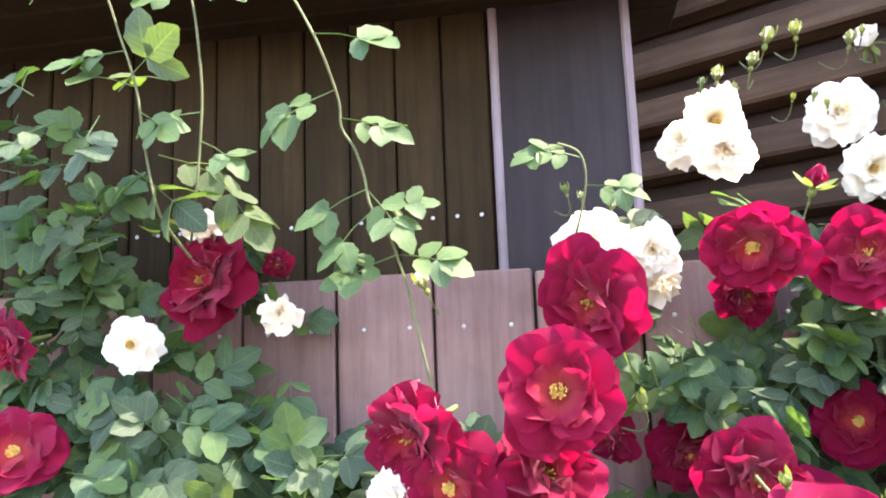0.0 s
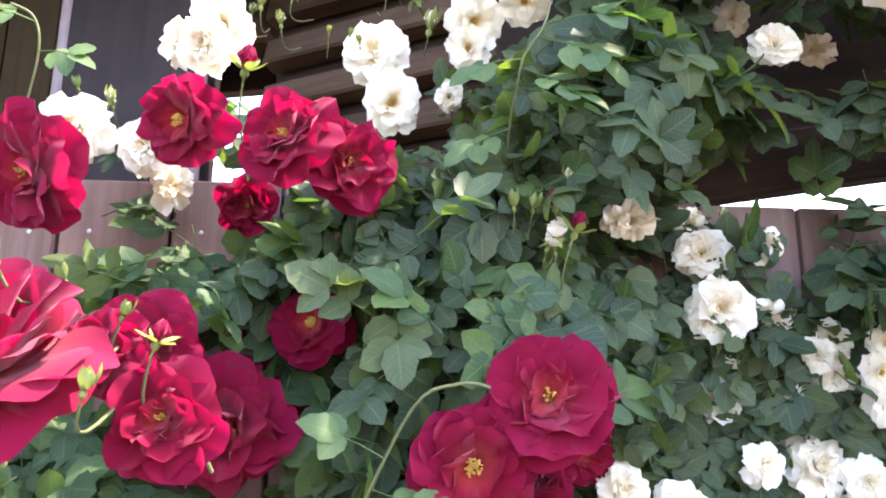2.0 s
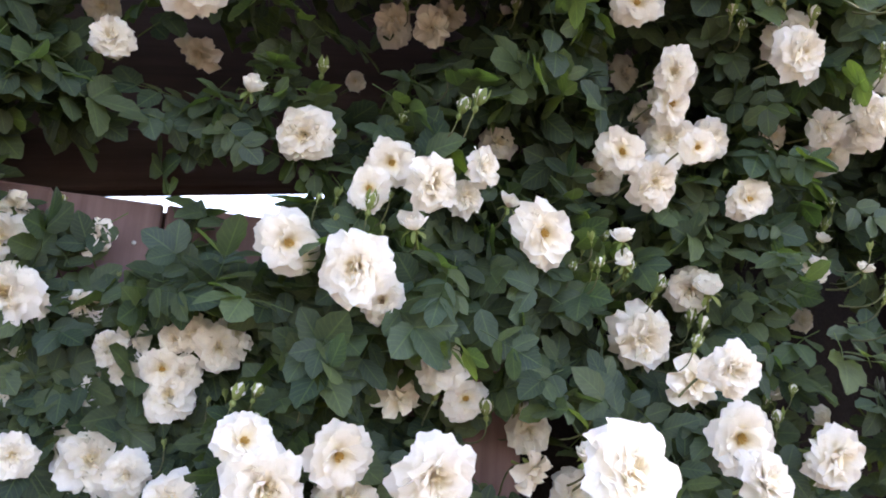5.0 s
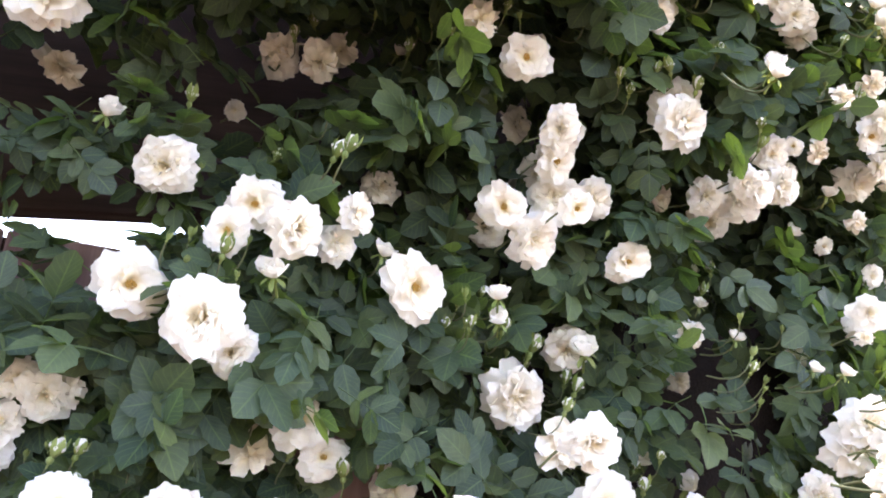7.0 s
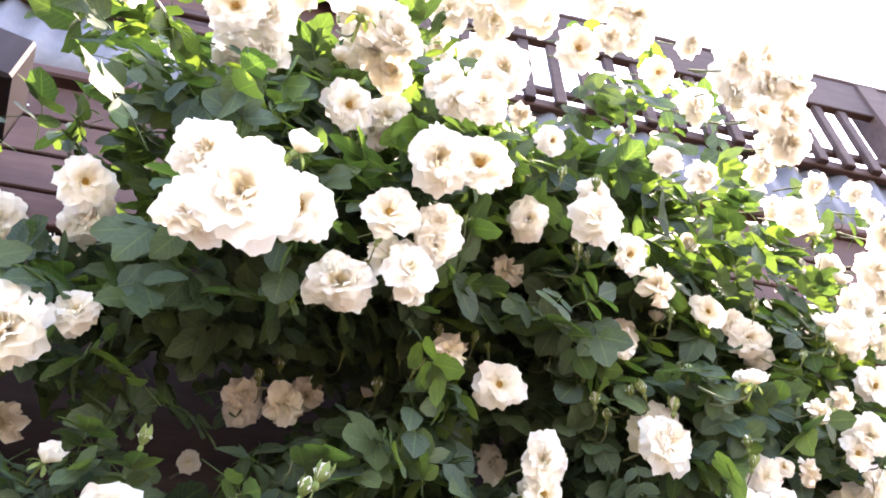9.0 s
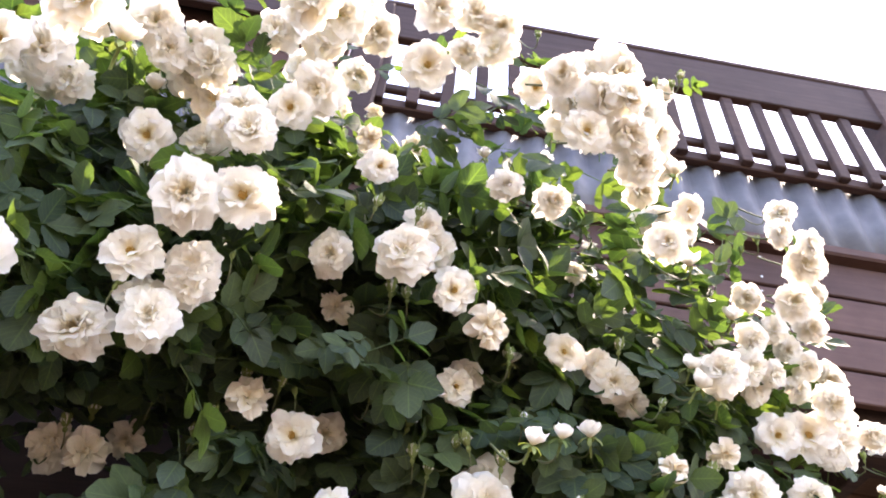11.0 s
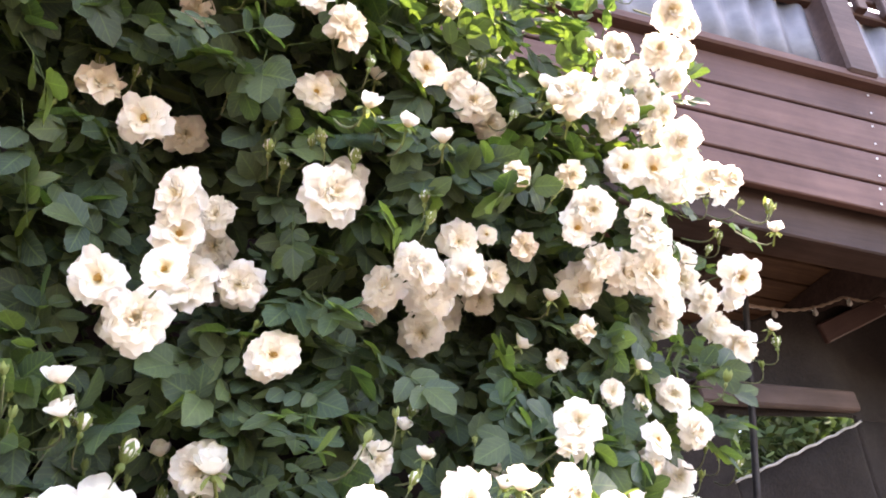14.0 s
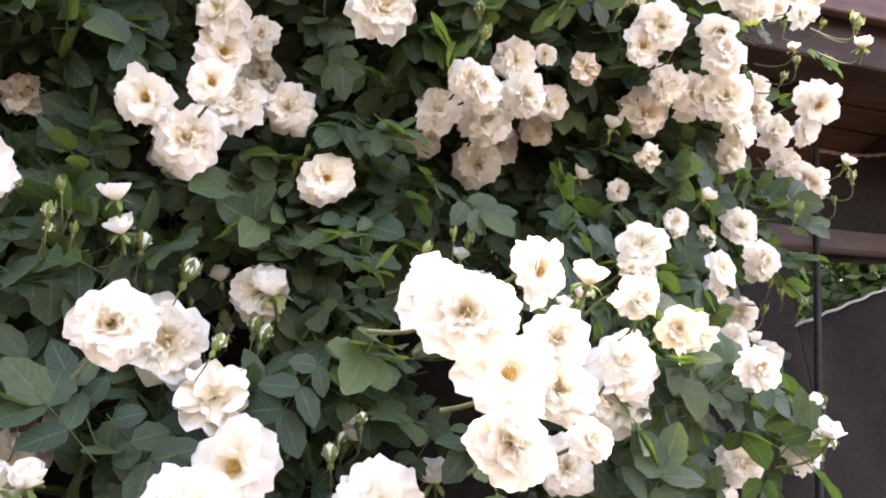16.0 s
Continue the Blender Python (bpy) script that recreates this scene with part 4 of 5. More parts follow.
blooms(white_bush_c, "full", (2.758, 0.655, 2.078, 0.063), (2.847, 0.716, 2.077, 0.063), (2.851, 0.663, 2.120, 0.061), (2.887, 0.706, 2.040, 0.083), (2.084, 0.643, 1.868, 0.059), (2.132, 0.801, 1.924, 0.052))
blooms(white_bush_c, "full", (2.089, 0.569, 1.873, 0.054), (2.109, 0.568, 1.867, 0.053), (2.169, 0.584, 1.946, 0.053), (2.154, 0.638, 1.876, 0.067), (2.181, 0.582, 1.893, 0.065), (2.244, 0.763, 1.937, 0.062))
blooms(white_bush_c, "full", (2.205, 0.752, 1.881, 0.063), (2.285, 0.858, 1.941, 0.056), (2.258, 0.634, 1.943, 0.054), (2.274, 0.695, 1.937, 0.051), (1.791, 0.633, 1.900, 0.061), (1.839, 0.840, 2.001, 0.059))
blooms(white_bush_c, "full", (1.862, 0.751, 1.916, 0.056), (1.866, 0.812, 1.907, 0.063), (1.901, 0.702, 1.840, 0.063), (1.881, 0.869, 1.899, 0.057), (1.788, 0.690, 1.748, 0.070), (2.610, 0.630, 1.838, 0.057))
blooms(white_bush_c, "full", (2.634, 0.621, 1.778, 0.061), (2.592, 0.676, 1.733, 0.044), (2.375, 0.597, 1.695, 0.051), (2.480, 0.631, 1.807, 0.039), (2.746, 0.773, 1.761, 0.062), (2.624, 0.681, 1.668, 0.045))
blooms(white_bush_c, "full", (3.195, 1.066, 1.877, 0.053), (2.943, 0.882, 1.749, 0.057), (2.935, 0.895, 1.722, 0.051), (2.431, 0.469, 1.538, 0.049), (3.395, 1.101, 1.815, 0.054), (2.812, 0.693, 1.547, 0.046))
blooms(white_bush_c, "full", (2.853, 0.770, 1.534, 0.056), (2.682, 0.780, 1.434, 0.052), (3.115, 1.127, 1.430, 0.048))
blooms(white_bush_b, "green", (1.224, 0.817, 1.402, 0.014), (1.360, 0.835, 1.397, 0.017), (1.344, 0.847, 1.425, 0.015), (1.306, 0.841, 1.420, 0.016), (1.307, 0.735, 1.395, 0.016), (1.320, 0.682, 1.650, 0.015))
blooms(white_bush_b, "green", (1.681, 0.818, 1.746, 0.022), (1.502, 0.803, 1.413, 0.017), (1.791, 0.805, 1.592, 0.018), (1.070, 0.904, 1.556, 0.011), (1.537, 0.856, 1.537, 0.013), (1.688, 0.895, 1.726, 0.014))
blooms(white_bush_b, "green", (1.700, 0.710, 1.607, 0.015), (1.745, 0.776, 1.603, 0.015), (1.680, 0.679, 1.640, 0.015), (1.677, 0.871, 1.751, 0.014), (0.810, 0.863, 1.854, 0.014), (1.614, 0.861, 1.966, 0.014))
blooms(white_bush_b, "green", (1.639, 0.852, 1.959, 0.014), (1.472, 0.722, 1.860, 0.013), (1.325, 0.753, 1.757, 0.012), (1.743, 0.891, 1.992, 0.016), (1.202, 0.798, 1.394, 0.011), (1.702, 0.713, 1.406, 0.012))
blooms(white_bush_b, "green", (0.858, 0.840, 1.751, 0.012), (1.296, 0.677, 1.641, 0.011), (1.318, 0.675, 1.618, 0.011), (1.373, 0.650, 1.606, 0.011), (1.450, 0.814, 1.465, 0.013), (1.157, 0.816, 1.339, 0.011))
blooms(white_bush_b, "green", (0.945, 0.864, 1.460, 0.011), (1.381, 0.654, 1.650, 0.010), (1.772, 0.856, 1.710, 0.015), (1.610, 0.769, 2.063, 0.014), (1.623, 0.748, 2.072, 0.014), (1.272, 0.751, 1.386, 0.010))
blooms(white_bush_b, "green", (1.713, 0.636, 2.055, 0.013), (1.575, 0.463, 2.098, 0.011), (1.538, 0.770, 2.065, 0.013), (1.809, 0.610, 2.067, 0.012), (1.690, 0.721, 1.631, 0.010))
blooms(white_bush_c, "open", (1.960, 0.682, 1.744, 0.064), (1.940, 0.590, 2.139, 0.053), (1.964, 0.228, 1.396, 0.047), (1.906, 0.662, 1.385, 0.091), (1.984, 0.232, 1.465, 0.038), (1.748, 0.366, 2.523, 0.071))
blooms(white_bush_c, "open", (1.860, 0.466, 2.174, 0.065), (1.919, 0.576, 2.105, 0.053), (2.060, 0.508, 2.174, 0.052), (1.942, 0.365, 2.599, 0.058), (1.931, 0.226, 2.285, 0.064), (2.156, 0.305, 2.334, 0.048))
blooms(white_bush_c, "open", (2.428, 0.497, 2.143, 0.065), (2.480, 0.484, 2.154, 0.075), (2.343, 0.529, 2.005, 0.065), (2.724, 0.546, 2.060, 0.074), (2.405, 0.670, 1.857, 0.041), (2.210, 0.573, 1.967, 0.033))
blooms(white_bush_c, "open", (1.803, 0.665, 1.864, 0.060), (1.797, 0.599, 1.772, 0.051), (1.953, 0.687, 1.742, 0.061), (2.549, 0.645, 1.805, 0.039), (2.539, 0.610, 1.737, 0.054))
blooms(white_bush_c, "half", (2.186, 0.790, 1.412, 0.045), (1.875, 0.820, 1.632, 0.033), (2.363, 0.626, 1.930, 0.033), (2.097, 0.513, 2.046, 0.038), (2.218, 0.515, 1.591, 0.027), (2.243, 0.582, 1.603, 0.027))
blooms(white_bush_c, "half", (2.346, 0.952, 1.830, 0.029), (2.183, 0.676, 1.652, 0.029), (1.908, 0.931, 1.593, 0.034), (2.056, 0.766, 1.446, 0.043), (2.189, 0.760, 1.720, 0.029), (2.255, 0.843, 1.811, 0.027))
blooms(white_bush_c, "half", (2.587, 0.509, 1.487, 0.035), (2.834, 0.784, 1.555, 0.031), (2.245, 0.452, 1.569, 0.045), (2.094, 0.330, 1.515, 0.031), (1.758, 0.621, 2.459, 0.027), (2.004, 0.568, 2.173, 0.032))
blooms(white_bush_c, "half", (2.014, 0.453, 1.986, 0.032), (2.222, 0.425, 2.117, 0.036), (1.892, 0.449, 2.471, 0.028), (2.028, 0.482, 2.578, 0.030), (2.151, 0.308, 2.418, 0.034), (2.192, 0.359, 2.282, 0.036))
blooms(white_bush_c, "half", (2.292, 0.401, 2.250, 0.034), (2.273, 0.445, 2.124, 0.037), (2.215, 0.426, 2.147, 0.033), (2.650, 0.406, 2.045, 0.031), (2.636, 0.505, 2.107, 0.021), (2.897, 0.626, 2.040, 0.032))
blooms(white_bush_c, "half", (2.347, 0.690, 1.871, 0.030), (1.933, 0.383, 1.917, 0.031), (2.512, 0.603, 1.844, 0.032), (2.744, 0.744, 1.701, 0.031), (2.889, 0.757, 1.618, 0.032), (2.854, 0.804, 1.576, 0.031))
blooms(white_bush_c, "half", (1.930, 0.744, 1.600, 0.049))
blooms(white_bush_c, "bud", (1.920, 0.778, 1.556, 0.025), (1.908, 0.623, 1.988, 0.020), (1.943, 0.572, 2.015, 0.022), (1.929, 0.763, 1.543, 0.028), (1.882, 0.615, 2.001, 0.022), (2.085, 0.532, 1.946, 0.020))
blooms(white_bush_c, "bud", (2.090, 1.004, 1.759, 0.017), (2.172, 0.450, 2.083, 0.016), (2.133, 0.475, 2.181, 0.021), (1.782, 0.489, 2.155, 0.022), (1.809, 0.501, 2.164, 0.020), (2.663, 0.417, 2.103, 0.021))
blooms(white_bush_c, "bud", (2.678, 0.534, 2.114, 0.018), (2.007, 0.538, 2.050, 0.020), (1.944, 0.640, 2.059, 0.023), (2.878, 0.607, 1.989, 0.023), (2.901, 0.766, 1.806, 0.022), (2.017, 0.706, 1.406, 0.026))
blooms(white_bush_c, "bud", (1.990, 0.794, 1.422, 0.026), (1.829, 0.803, 1.491, 0.024), (1.992, 1.335, 1.899, 0.016), (2.141, 0.237, 2.583, 0.019), (2.222, 0.328, 2.746, 0.018), (1.964, 0.384, 2.822, 0.018))
blooms(white_bush_c, "bud", (2.478, 0.419, 2.602, 0.018), (2.660, 0.410, 2.093, 0.017), (2.691, 0.574, 2.116, 0.019), (2.018, 0.550, 2.057, 0.018), (2.081, 0.591, 2.127, 0.015), (1.994, 1.109, 2.162, 0.016))
blooms(white_bush_c, "bud", (1.931, 0.590, 2.017, 0.019), (1.989, 0.566, 1.995, 0.025), (1.872, 0.619, 2.048, 0.025), (1.868, 0.703, 1.507, 0.024), (1.787, 0.429, 2.251, 0.023), (2.197, 0.498, 2.047, 0.023))
blooms(white_bush_c, "bud", (1.972, 0.513, 2.128, 0.023), (2.098, 0.546, 1.923, 0.022), (2.127, 0.599, 1.589, 0.019), (1.870, 0.831, 1.550, 0.021), (1.894, 0.852, 1.581, 0.022), (2.299, 0.519, 2.047, 0.025))
blooms(white_bush_c, "bud", (2.048, 0.704, 1.452, 0.019), (2.040, 0.754, 1.435, 0.020), (2.229, 0.770, 1.790, 0.025), (2.201, 0.766, 1.744, 0.024))
blooms(white_bush_c, "faded", (2.284, 0.583, 1.982, 0.049), (2.418, 0.610, 1.891, 0.044), (2.409, 0.787, 1.370, 0.055), (1.814, 0.613, 2.656, 0.044), (1.734, 0.677, 2.805, 0.048), (1.922, 0.479, 2.148, 0.058))
blooms(white_bush_c, "faded", (2.319, 0.502, 2.083, 0.044), (2.199, 0.476, 2.011, 0.045), (2.321, 0.548, 1.664, 0.032), (2.413, 0.538, 1.590, 0.054), (2.316, 0.468, 1.562, 0.045), (1.882, 0.726, 1.462, 0.077))
blooms(white_bush_c, "green", (2.215, 0.649, 1.585, 0.015), (2.027, 0.511, 1.593, 0.016), (2.096, 0.590, 1.661, 0.014), (2.728, 0.703, 1.737, 0.017), (2.038, 0.957, 1.402, 0.020), (1.905, 0.738, 1.775, 0.016))
blooms(white_bush_c, "green", (1.923, 0.753, 1.761, 0.015), (2.684, 0.580, 1.857, 0.024), (1.792, 0.900, 2.014, 0.016), (1.931, 0.699, 1.782, 0.014), (1.907, 0.752, 1.442, 0.013), (1.923, 0.712, 1.760, 0.014))
blooms(white_bush_c, "green", (1.845, 0.835, 1.593, 0.014), (2.171, 0.622, 1.546, 0.014), (2.390, 0.388, 2.456, 0.016), (2.350, 0.395, 2.416, 0.015), (2.189, 0.334, 2.744, 0.017), (1.889, 0.349, 2.630, 0.015))
blooms(white_bush_c, "green", (1.916, 0.846, 1.975, 0.014), (1.844, 0.599, 2.057, 0.012), (2.704, 0.496, 2.179, 0.016), (2.674, 0.543, 2.198, 0.016), (2.646, 0.494, 2.210, 0.016), (2.857, 0.632, 1.951, 0.016))
blooms(white_bush_c, "green", (2.851, 0.763, 1.814, 0.017), (2.734, 0.689, 1.783, 0.015), (2.228, 0.623, 1.668, 0.012), (2.200, 0.697, 1.668, 0.012), (2.032, 0.498, 1.547, 0.009), (2.385, 0.509, 2.006, 0.014))
blooms(white_bush_c, "green", (1.846, 0.801, 1.480, 0.010), (2.013, 0.817, 1.408, 0.011), (1.996, 0.788, 1.440, 0.011), (2.945, 0.778, 1.634, 0.016))

# ---- roses: canes, stems and leaves ----
def cane(bush, points, r0=0.008, r1=0.003, mat=None):
    pts = [Vector(p) for p in points]
    fine = []
    for i in range(len(pts) - 1):
        p0, p1, p2, p3 = pts[max(i - 1, 0)], pts[i], pts[i + 1], pts[min(i + 2, len(pts) - 1)]
        for k in range(5):
            s = k / 5
            fine.append(0.5 * ((2 * p1) + (p2 - p0) * s + (2 * p0 - 5 * p1 + 4 * p2 - p3) * s * s + (3 * p1 - p0 - 3 * p2 + p3) * s ** 3))
    fine.append(pts[-1])
    radii = [r0 + (r1 - r0) * i / (len(fine) - 1) for i in range(len(fine))]
    v, q = tube([p - bush.location for p in fine], radii, 6)
    part("cane", mesh_of("cane", v, q, mat or M_CANE, True), bush)
    return fine


LEAFLET = [(0.0, 0.03), (0.06, 0.17), (0.16, 0.285), (0.3, 0.36), (0.46, 0.385), (0.62, 0.36), (0.77, 0.285), (0.89, 0.175), (0.965, 0.07), (1.0, 0.0)]


def leaflet(rs, foot, along, up, size):
    """A pointed oval blade with a fold along the midrib and a toothed edge: vertices, faces and blade coordinates."""
    side = along.cross(up).normalized()
    up = side.cross(along).normalized()
    fold, bend, wave = rs.uniform(0.02, 0.3), rs.uniform(-0.1, 0.3), rs.uniform(0, 6.28)
    verts, faces, blade = [], [], []
    broad = rs.uniform(0.74, 1.04)
    last = len(LEAFLET) - 1
    for j, (v, w) in enumerate(LEAFLET):
        c = foot + along * (v * size) - up * (bend * v * v * size)
        if j == last:
            verts.append(c)
            blade.append((0.0, 1.0))
            continue
        e = w * size * broad * (1.0 + 0.07 * (-1) ** j)
        lift = fold * e + 0.04 * size * math.sin(wave + 4 * v)
        verts += [c - side * e + up * lift, c, c + side * e + up * (fold * e - 0.03 * size * math.sin(wave + 5 * v))]
        blade += [(-1.0, v), (0.0, v), (1.0, v)]
    for j in range(last - 1):
        o = 3 * j
        faces += [(o, o + 1, o + 4, o + 3), (o + 1, o + 2, o + 5, o + 4)]
    o = 3 * (last - 1)
    faces += [(o, o + 1, o + 3), (o + 1, o + 2, o + 3)]
    return verts, faces, blade


def leaf(rs, foot, along, up, size, count=5):
    """A rose leaf: leaflets in pairs along a thin stalk, and one at the tip. size: its whole length."""
    side = along.cross(up).normalized()
    v, q = tube([foot, foot + along * size * 0.35 + up * 0.03 * size, foot + along * size * 0.62], [0.0010, 0.0008, 0.0006], 3)
    out = [(v, q, [(0.0, -1.0)] * len(v))]
    tip = foot + along * size * 0.6
    out.append(leaflet(rs, tip, (along + up * rs.uniform(-0.4, 0.1)).normalized(), up + side * rs.uniform(-0.3, 0.3), size * 0.48))
    for k in range(count // 2):
        c = foot + along * size * (0.58 - 0.25 * k)
        for sgn in (-1, 1):
            d = (along * 0.6 + side * sgn + up * rs.uniform(-0.35, 0.2)).normalized()
            out.append(leaflet(rs, c, d, up + side * rs.uniform(-0.35, 0.35) + along * rs.uniform(-0.3, 0.3), size * (0.44 - 0.07 * k) * rs.uniform(0.85, 1.1)))
    return leaves_joined(out)


def leaves_joined(pieces):
    verts, faces, blade = [], [], []
    for v, q, uv in pieces:
        o = len(verts)
        verts.extend(v)
        faces.extend([tuple(i + o for i in w) for w in q])
        blade.extend(uv)
    return verts, faces, blade


def leaf_mesh(name, verts, faces, blade, mat):
    me = mesh_of(name, verts, faces, mat, True)
    layer = me.uv_layers.new(name="blade")
    at_ = np.zeros(len(me.loops), dtype=np.int32)
    me.loops.foreach_get("vertex_index", at_)
    layer.data.foreach_set("uv", np.array(blade, dtype=np.float32)[at_].ravel())
    return me


CLEAR = [(p, s, o) for p, s, b, o, kind in BLOOM_AT if kind not in ("bud", "green")]
CP = np.array([tuple(p) for p, s, o in CLEAR])
CS = np.array([s for p, s, o in CLEAR])
# directions from the flowers towards the camera: leaves on these lines are left out
CAMERA_WAYS = np.array([(-0.3, -0.9, -0.3), (0.1, -0.95, -0.25), (-0.5, -0.8, -0.35), (-0.2, -0.8, -0.6)])
CAMERA_WAYS /= np.linalg.norm(CAMERA_WAYS, axis=1)[:, None]


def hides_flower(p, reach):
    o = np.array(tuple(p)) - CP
    for way in CAMERA_WAYS:
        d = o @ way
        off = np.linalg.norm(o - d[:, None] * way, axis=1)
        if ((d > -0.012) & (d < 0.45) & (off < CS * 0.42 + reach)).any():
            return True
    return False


def inside_window(p):
    """Places where the fence or the post behind shows free of leaves."""
    x, y, z = p
    return (-0.25 < x < 0.15 and z > 1.47) or (-0.35 < x < 0.46 and z > 1.74) or (0.9 < x < 1.3 and 1.57 < z < 1.73)


def sparse(p):
    """Hollows thinned of leaves so that the dark backing stands in for shade."""
    x, y, z = p
    return (0.95 < x < 1.55 and 1.74 < z < 2.04) or (2.02 < x < 2.4 and 1.58 < z < 1.86) or (1.5 < x < 1.8 and 1.45 < z < 1.7)


def foliage(bush, mat, one_mat, spots, seed, singles, size=(0.08, 0.13)):
    """spots: (x, y, z, spread x, spread y, spread z, leaves). The first ones are parts of their own, the rest one mass."""
    rs = random.Random(seed)
    mass, made = [], 0
    for cx, cy, cz, sx, sy, sz, n, *anyway in spots:
        for k in range(int(n)):
            p = Vector((cx + rs.gauss(0, sx), cy + rs.gauss(0, sy), cz + rs.gauss(0, sz)))
            lim = 0.9 if p.x < 1.75 else 0.9 - 0.25 * max(0.0, p.x - 1.9)
            if p.z > 2.3:
                lim = min(0.9, 0.52 + (3.15 - p.x) * 0.268 - 0.08)
            back = anyway and anyway[0] == "back"
            if p.x > 2.45 and np.linalg.norm(CP - np.array(tuple(p)), axis=1).min() > 0.085:
                continue
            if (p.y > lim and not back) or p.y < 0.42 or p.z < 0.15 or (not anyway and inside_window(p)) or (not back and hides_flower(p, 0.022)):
                continue
            if sparse(p) and np.linalg.norm(CP - np.array(tuple(p)), axis=1).min() > 0.06 and rs.random() < 0.72:
                continue
            along = Vector((rs.uniform(-1, 1), rs.uniform(-0.6, 0.3), rs.uniform(-0.9, 0.6))).normalized()
            up = Vector((rs.gauss(0, 0.55), -0.65 + rs.gauss(0, 0.4), 0.5 + rs.gauss(0, 0.45))).normalized()
            s = rs.uniform(*size)
            if back:
                along.y, up.y = along.y * 0.3, -abs(up.y)
                along.normalize()
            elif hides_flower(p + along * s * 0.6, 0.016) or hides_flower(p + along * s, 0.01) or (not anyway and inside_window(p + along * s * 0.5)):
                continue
            if p.y < 0.78 and made < singles and k % 2 == 0:
                part("leaf", leaf_mesh("leaf", *leaf(rs, Vector((0, 0, 0)), along, up, s, 5 if rs.random() < 0.8 else 3), one_mat), bush, p - bush.location)
                made += 1
            else:
                mass.append(leaf(rs, p - bush.location, along, up, s, 5 if rs.random() < 0.75 else 7))
    tagged(part("leaves", leaf_mesh("leaves", *leaves_joined(mass), mat), bush), "dense green serrated rose leaves", kind="stuff")


def joined_fast(pieces):
    verts, faces, o = [], [], 0
    for v, q in pieces:
        verts.extend(v)
        faces.extend([tuple(i + o for i in w) for w in q])
        o += len(v)
    return verts, faces


rs_ = random.Random(21)
for bush, count, lo, hi, top in ((white_bush_a, 5, 0.5, 0.9, 1.05), (white_bush_b, 6, 1.2, 1.7, 1.1), (white_bush_c, 8, 1.75, 2.5, 1.35), (red_bush, 5, -0.5, 0.6, 1.05)):
    for k in range(count):
        x = lo + (hi - lo) * (k + rs_.random()) / count
        y = 0.87 + rs_.uniform(-0.03, 0.03) - 0.12 * max(0.0, x - 1.8)
        z = top * rs_.uniform(0.8, 1.0)
        b = bush.location
        cane(bush, [(b.x + rs_.uniform(-0.06, 0.06), b.y + rs_.uniform(-0.05, 0.05), 0.0), (b.x + (x - b.x) * 0.45, y, z * 0.45),
                    (x, y, z * 0.8), (x + rs_.uniform(-0.08, 0.08), y - 0.02, z)], 0.008, 0.003, M_WOOD)
# flower stalks run back from each flower, sloped to hide from the camera
for bush in (white_bush_a, white_bush_b, white_bush_c, red_bush):
    stalks = []
    for p, s, b, out, kind in BLOOM_AT:
        if b is bush:
            small = kind in ("bud", "green")
            foot = p - out * s * (0.5 if small else 0.25)
            bend = foot - out * (0.035 if small else 0.03)
            end = p + Vector((rs_.uniform(-0.02, 0.02), 0.07, 0.08 * (p.z - 1.5) - (0.03 if p.y > 0.45 else 0.0)))
            if small and bush is red_bush:
                end = foot + Vector((rs_.uniform(-0.01, 0.01), 0.03, -0.05))
            line = [foot * (1 - w) ** 2 + bend * 2 * w * (1 - w) + end * w * w - bush.location for w in (0, 0.2, 0.4, 0.6, 0.8, 1.0)]
            thick = 0.001 if small else 0.0014
            stalks.append(tube(line, [thick * (1 + 0.05 * i) for i in range(6)], 5))
    v, q = joined_fast(stalks)
    tagged(part("stalk_mass", mesh_of("stalk_mass", v, q, M_STEM, True), bush), "thin green flower stalks", kind="stuff")

def spots_for(bush, per, fill):
    out = []
    for p, s, b, o, kind in BLOOM_AT:
        if b is bush:
            if kind in ("bud", "green"):
                out.append((p.x, p.y + 0.07, p.z - 0.05, 0.025, 0.03, 0.025, 4))
            else:
                out.append((p.x, p.y + 0.09, p.z - 0.02, 0.07, 0.05, 0.07, per))
                if p.x > 2.3 and p.z < 1.82:
                    out.append((p.x - 0.03, p.y + 0.075, p.z - 0.01, 0.03, 0.012, 0.03, 5, "back"))
    return out + fill


def hedge(lo, hi, top0, top1, n, seed):
    """Single leaf spots spread evenly over the back of a bush."""
    r = random.Random(seed)
    out = []
    for k in range(n):
        x = r.uniform(lo, hi)
        top = top0 + (top1 - top0) * (x - lo) / (hi - lo)
        y = 0.83 - 0.25 * max(0.0, x - 1.8)
        out.append((x, y, r.uniform(1.0, top), 0.02, 0.05, 0.02, 1))
    return out


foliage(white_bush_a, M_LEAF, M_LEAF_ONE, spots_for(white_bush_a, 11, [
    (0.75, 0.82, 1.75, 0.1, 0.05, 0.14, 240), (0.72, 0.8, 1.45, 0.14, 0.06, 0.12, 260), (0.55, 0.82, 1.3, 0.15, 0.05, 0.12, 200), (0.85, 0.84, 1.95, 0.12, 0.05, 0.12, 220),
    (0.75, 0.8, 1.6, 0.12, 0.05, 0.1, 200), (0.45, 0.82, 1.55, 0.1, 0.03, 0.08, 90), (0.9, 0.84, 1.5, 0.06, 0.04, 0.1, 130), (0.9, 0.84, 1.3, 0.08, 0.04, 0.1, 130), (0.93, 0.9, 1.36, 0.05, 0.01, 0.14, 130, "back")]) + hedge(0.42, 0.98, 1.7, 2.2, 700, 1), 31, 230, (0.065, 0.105))
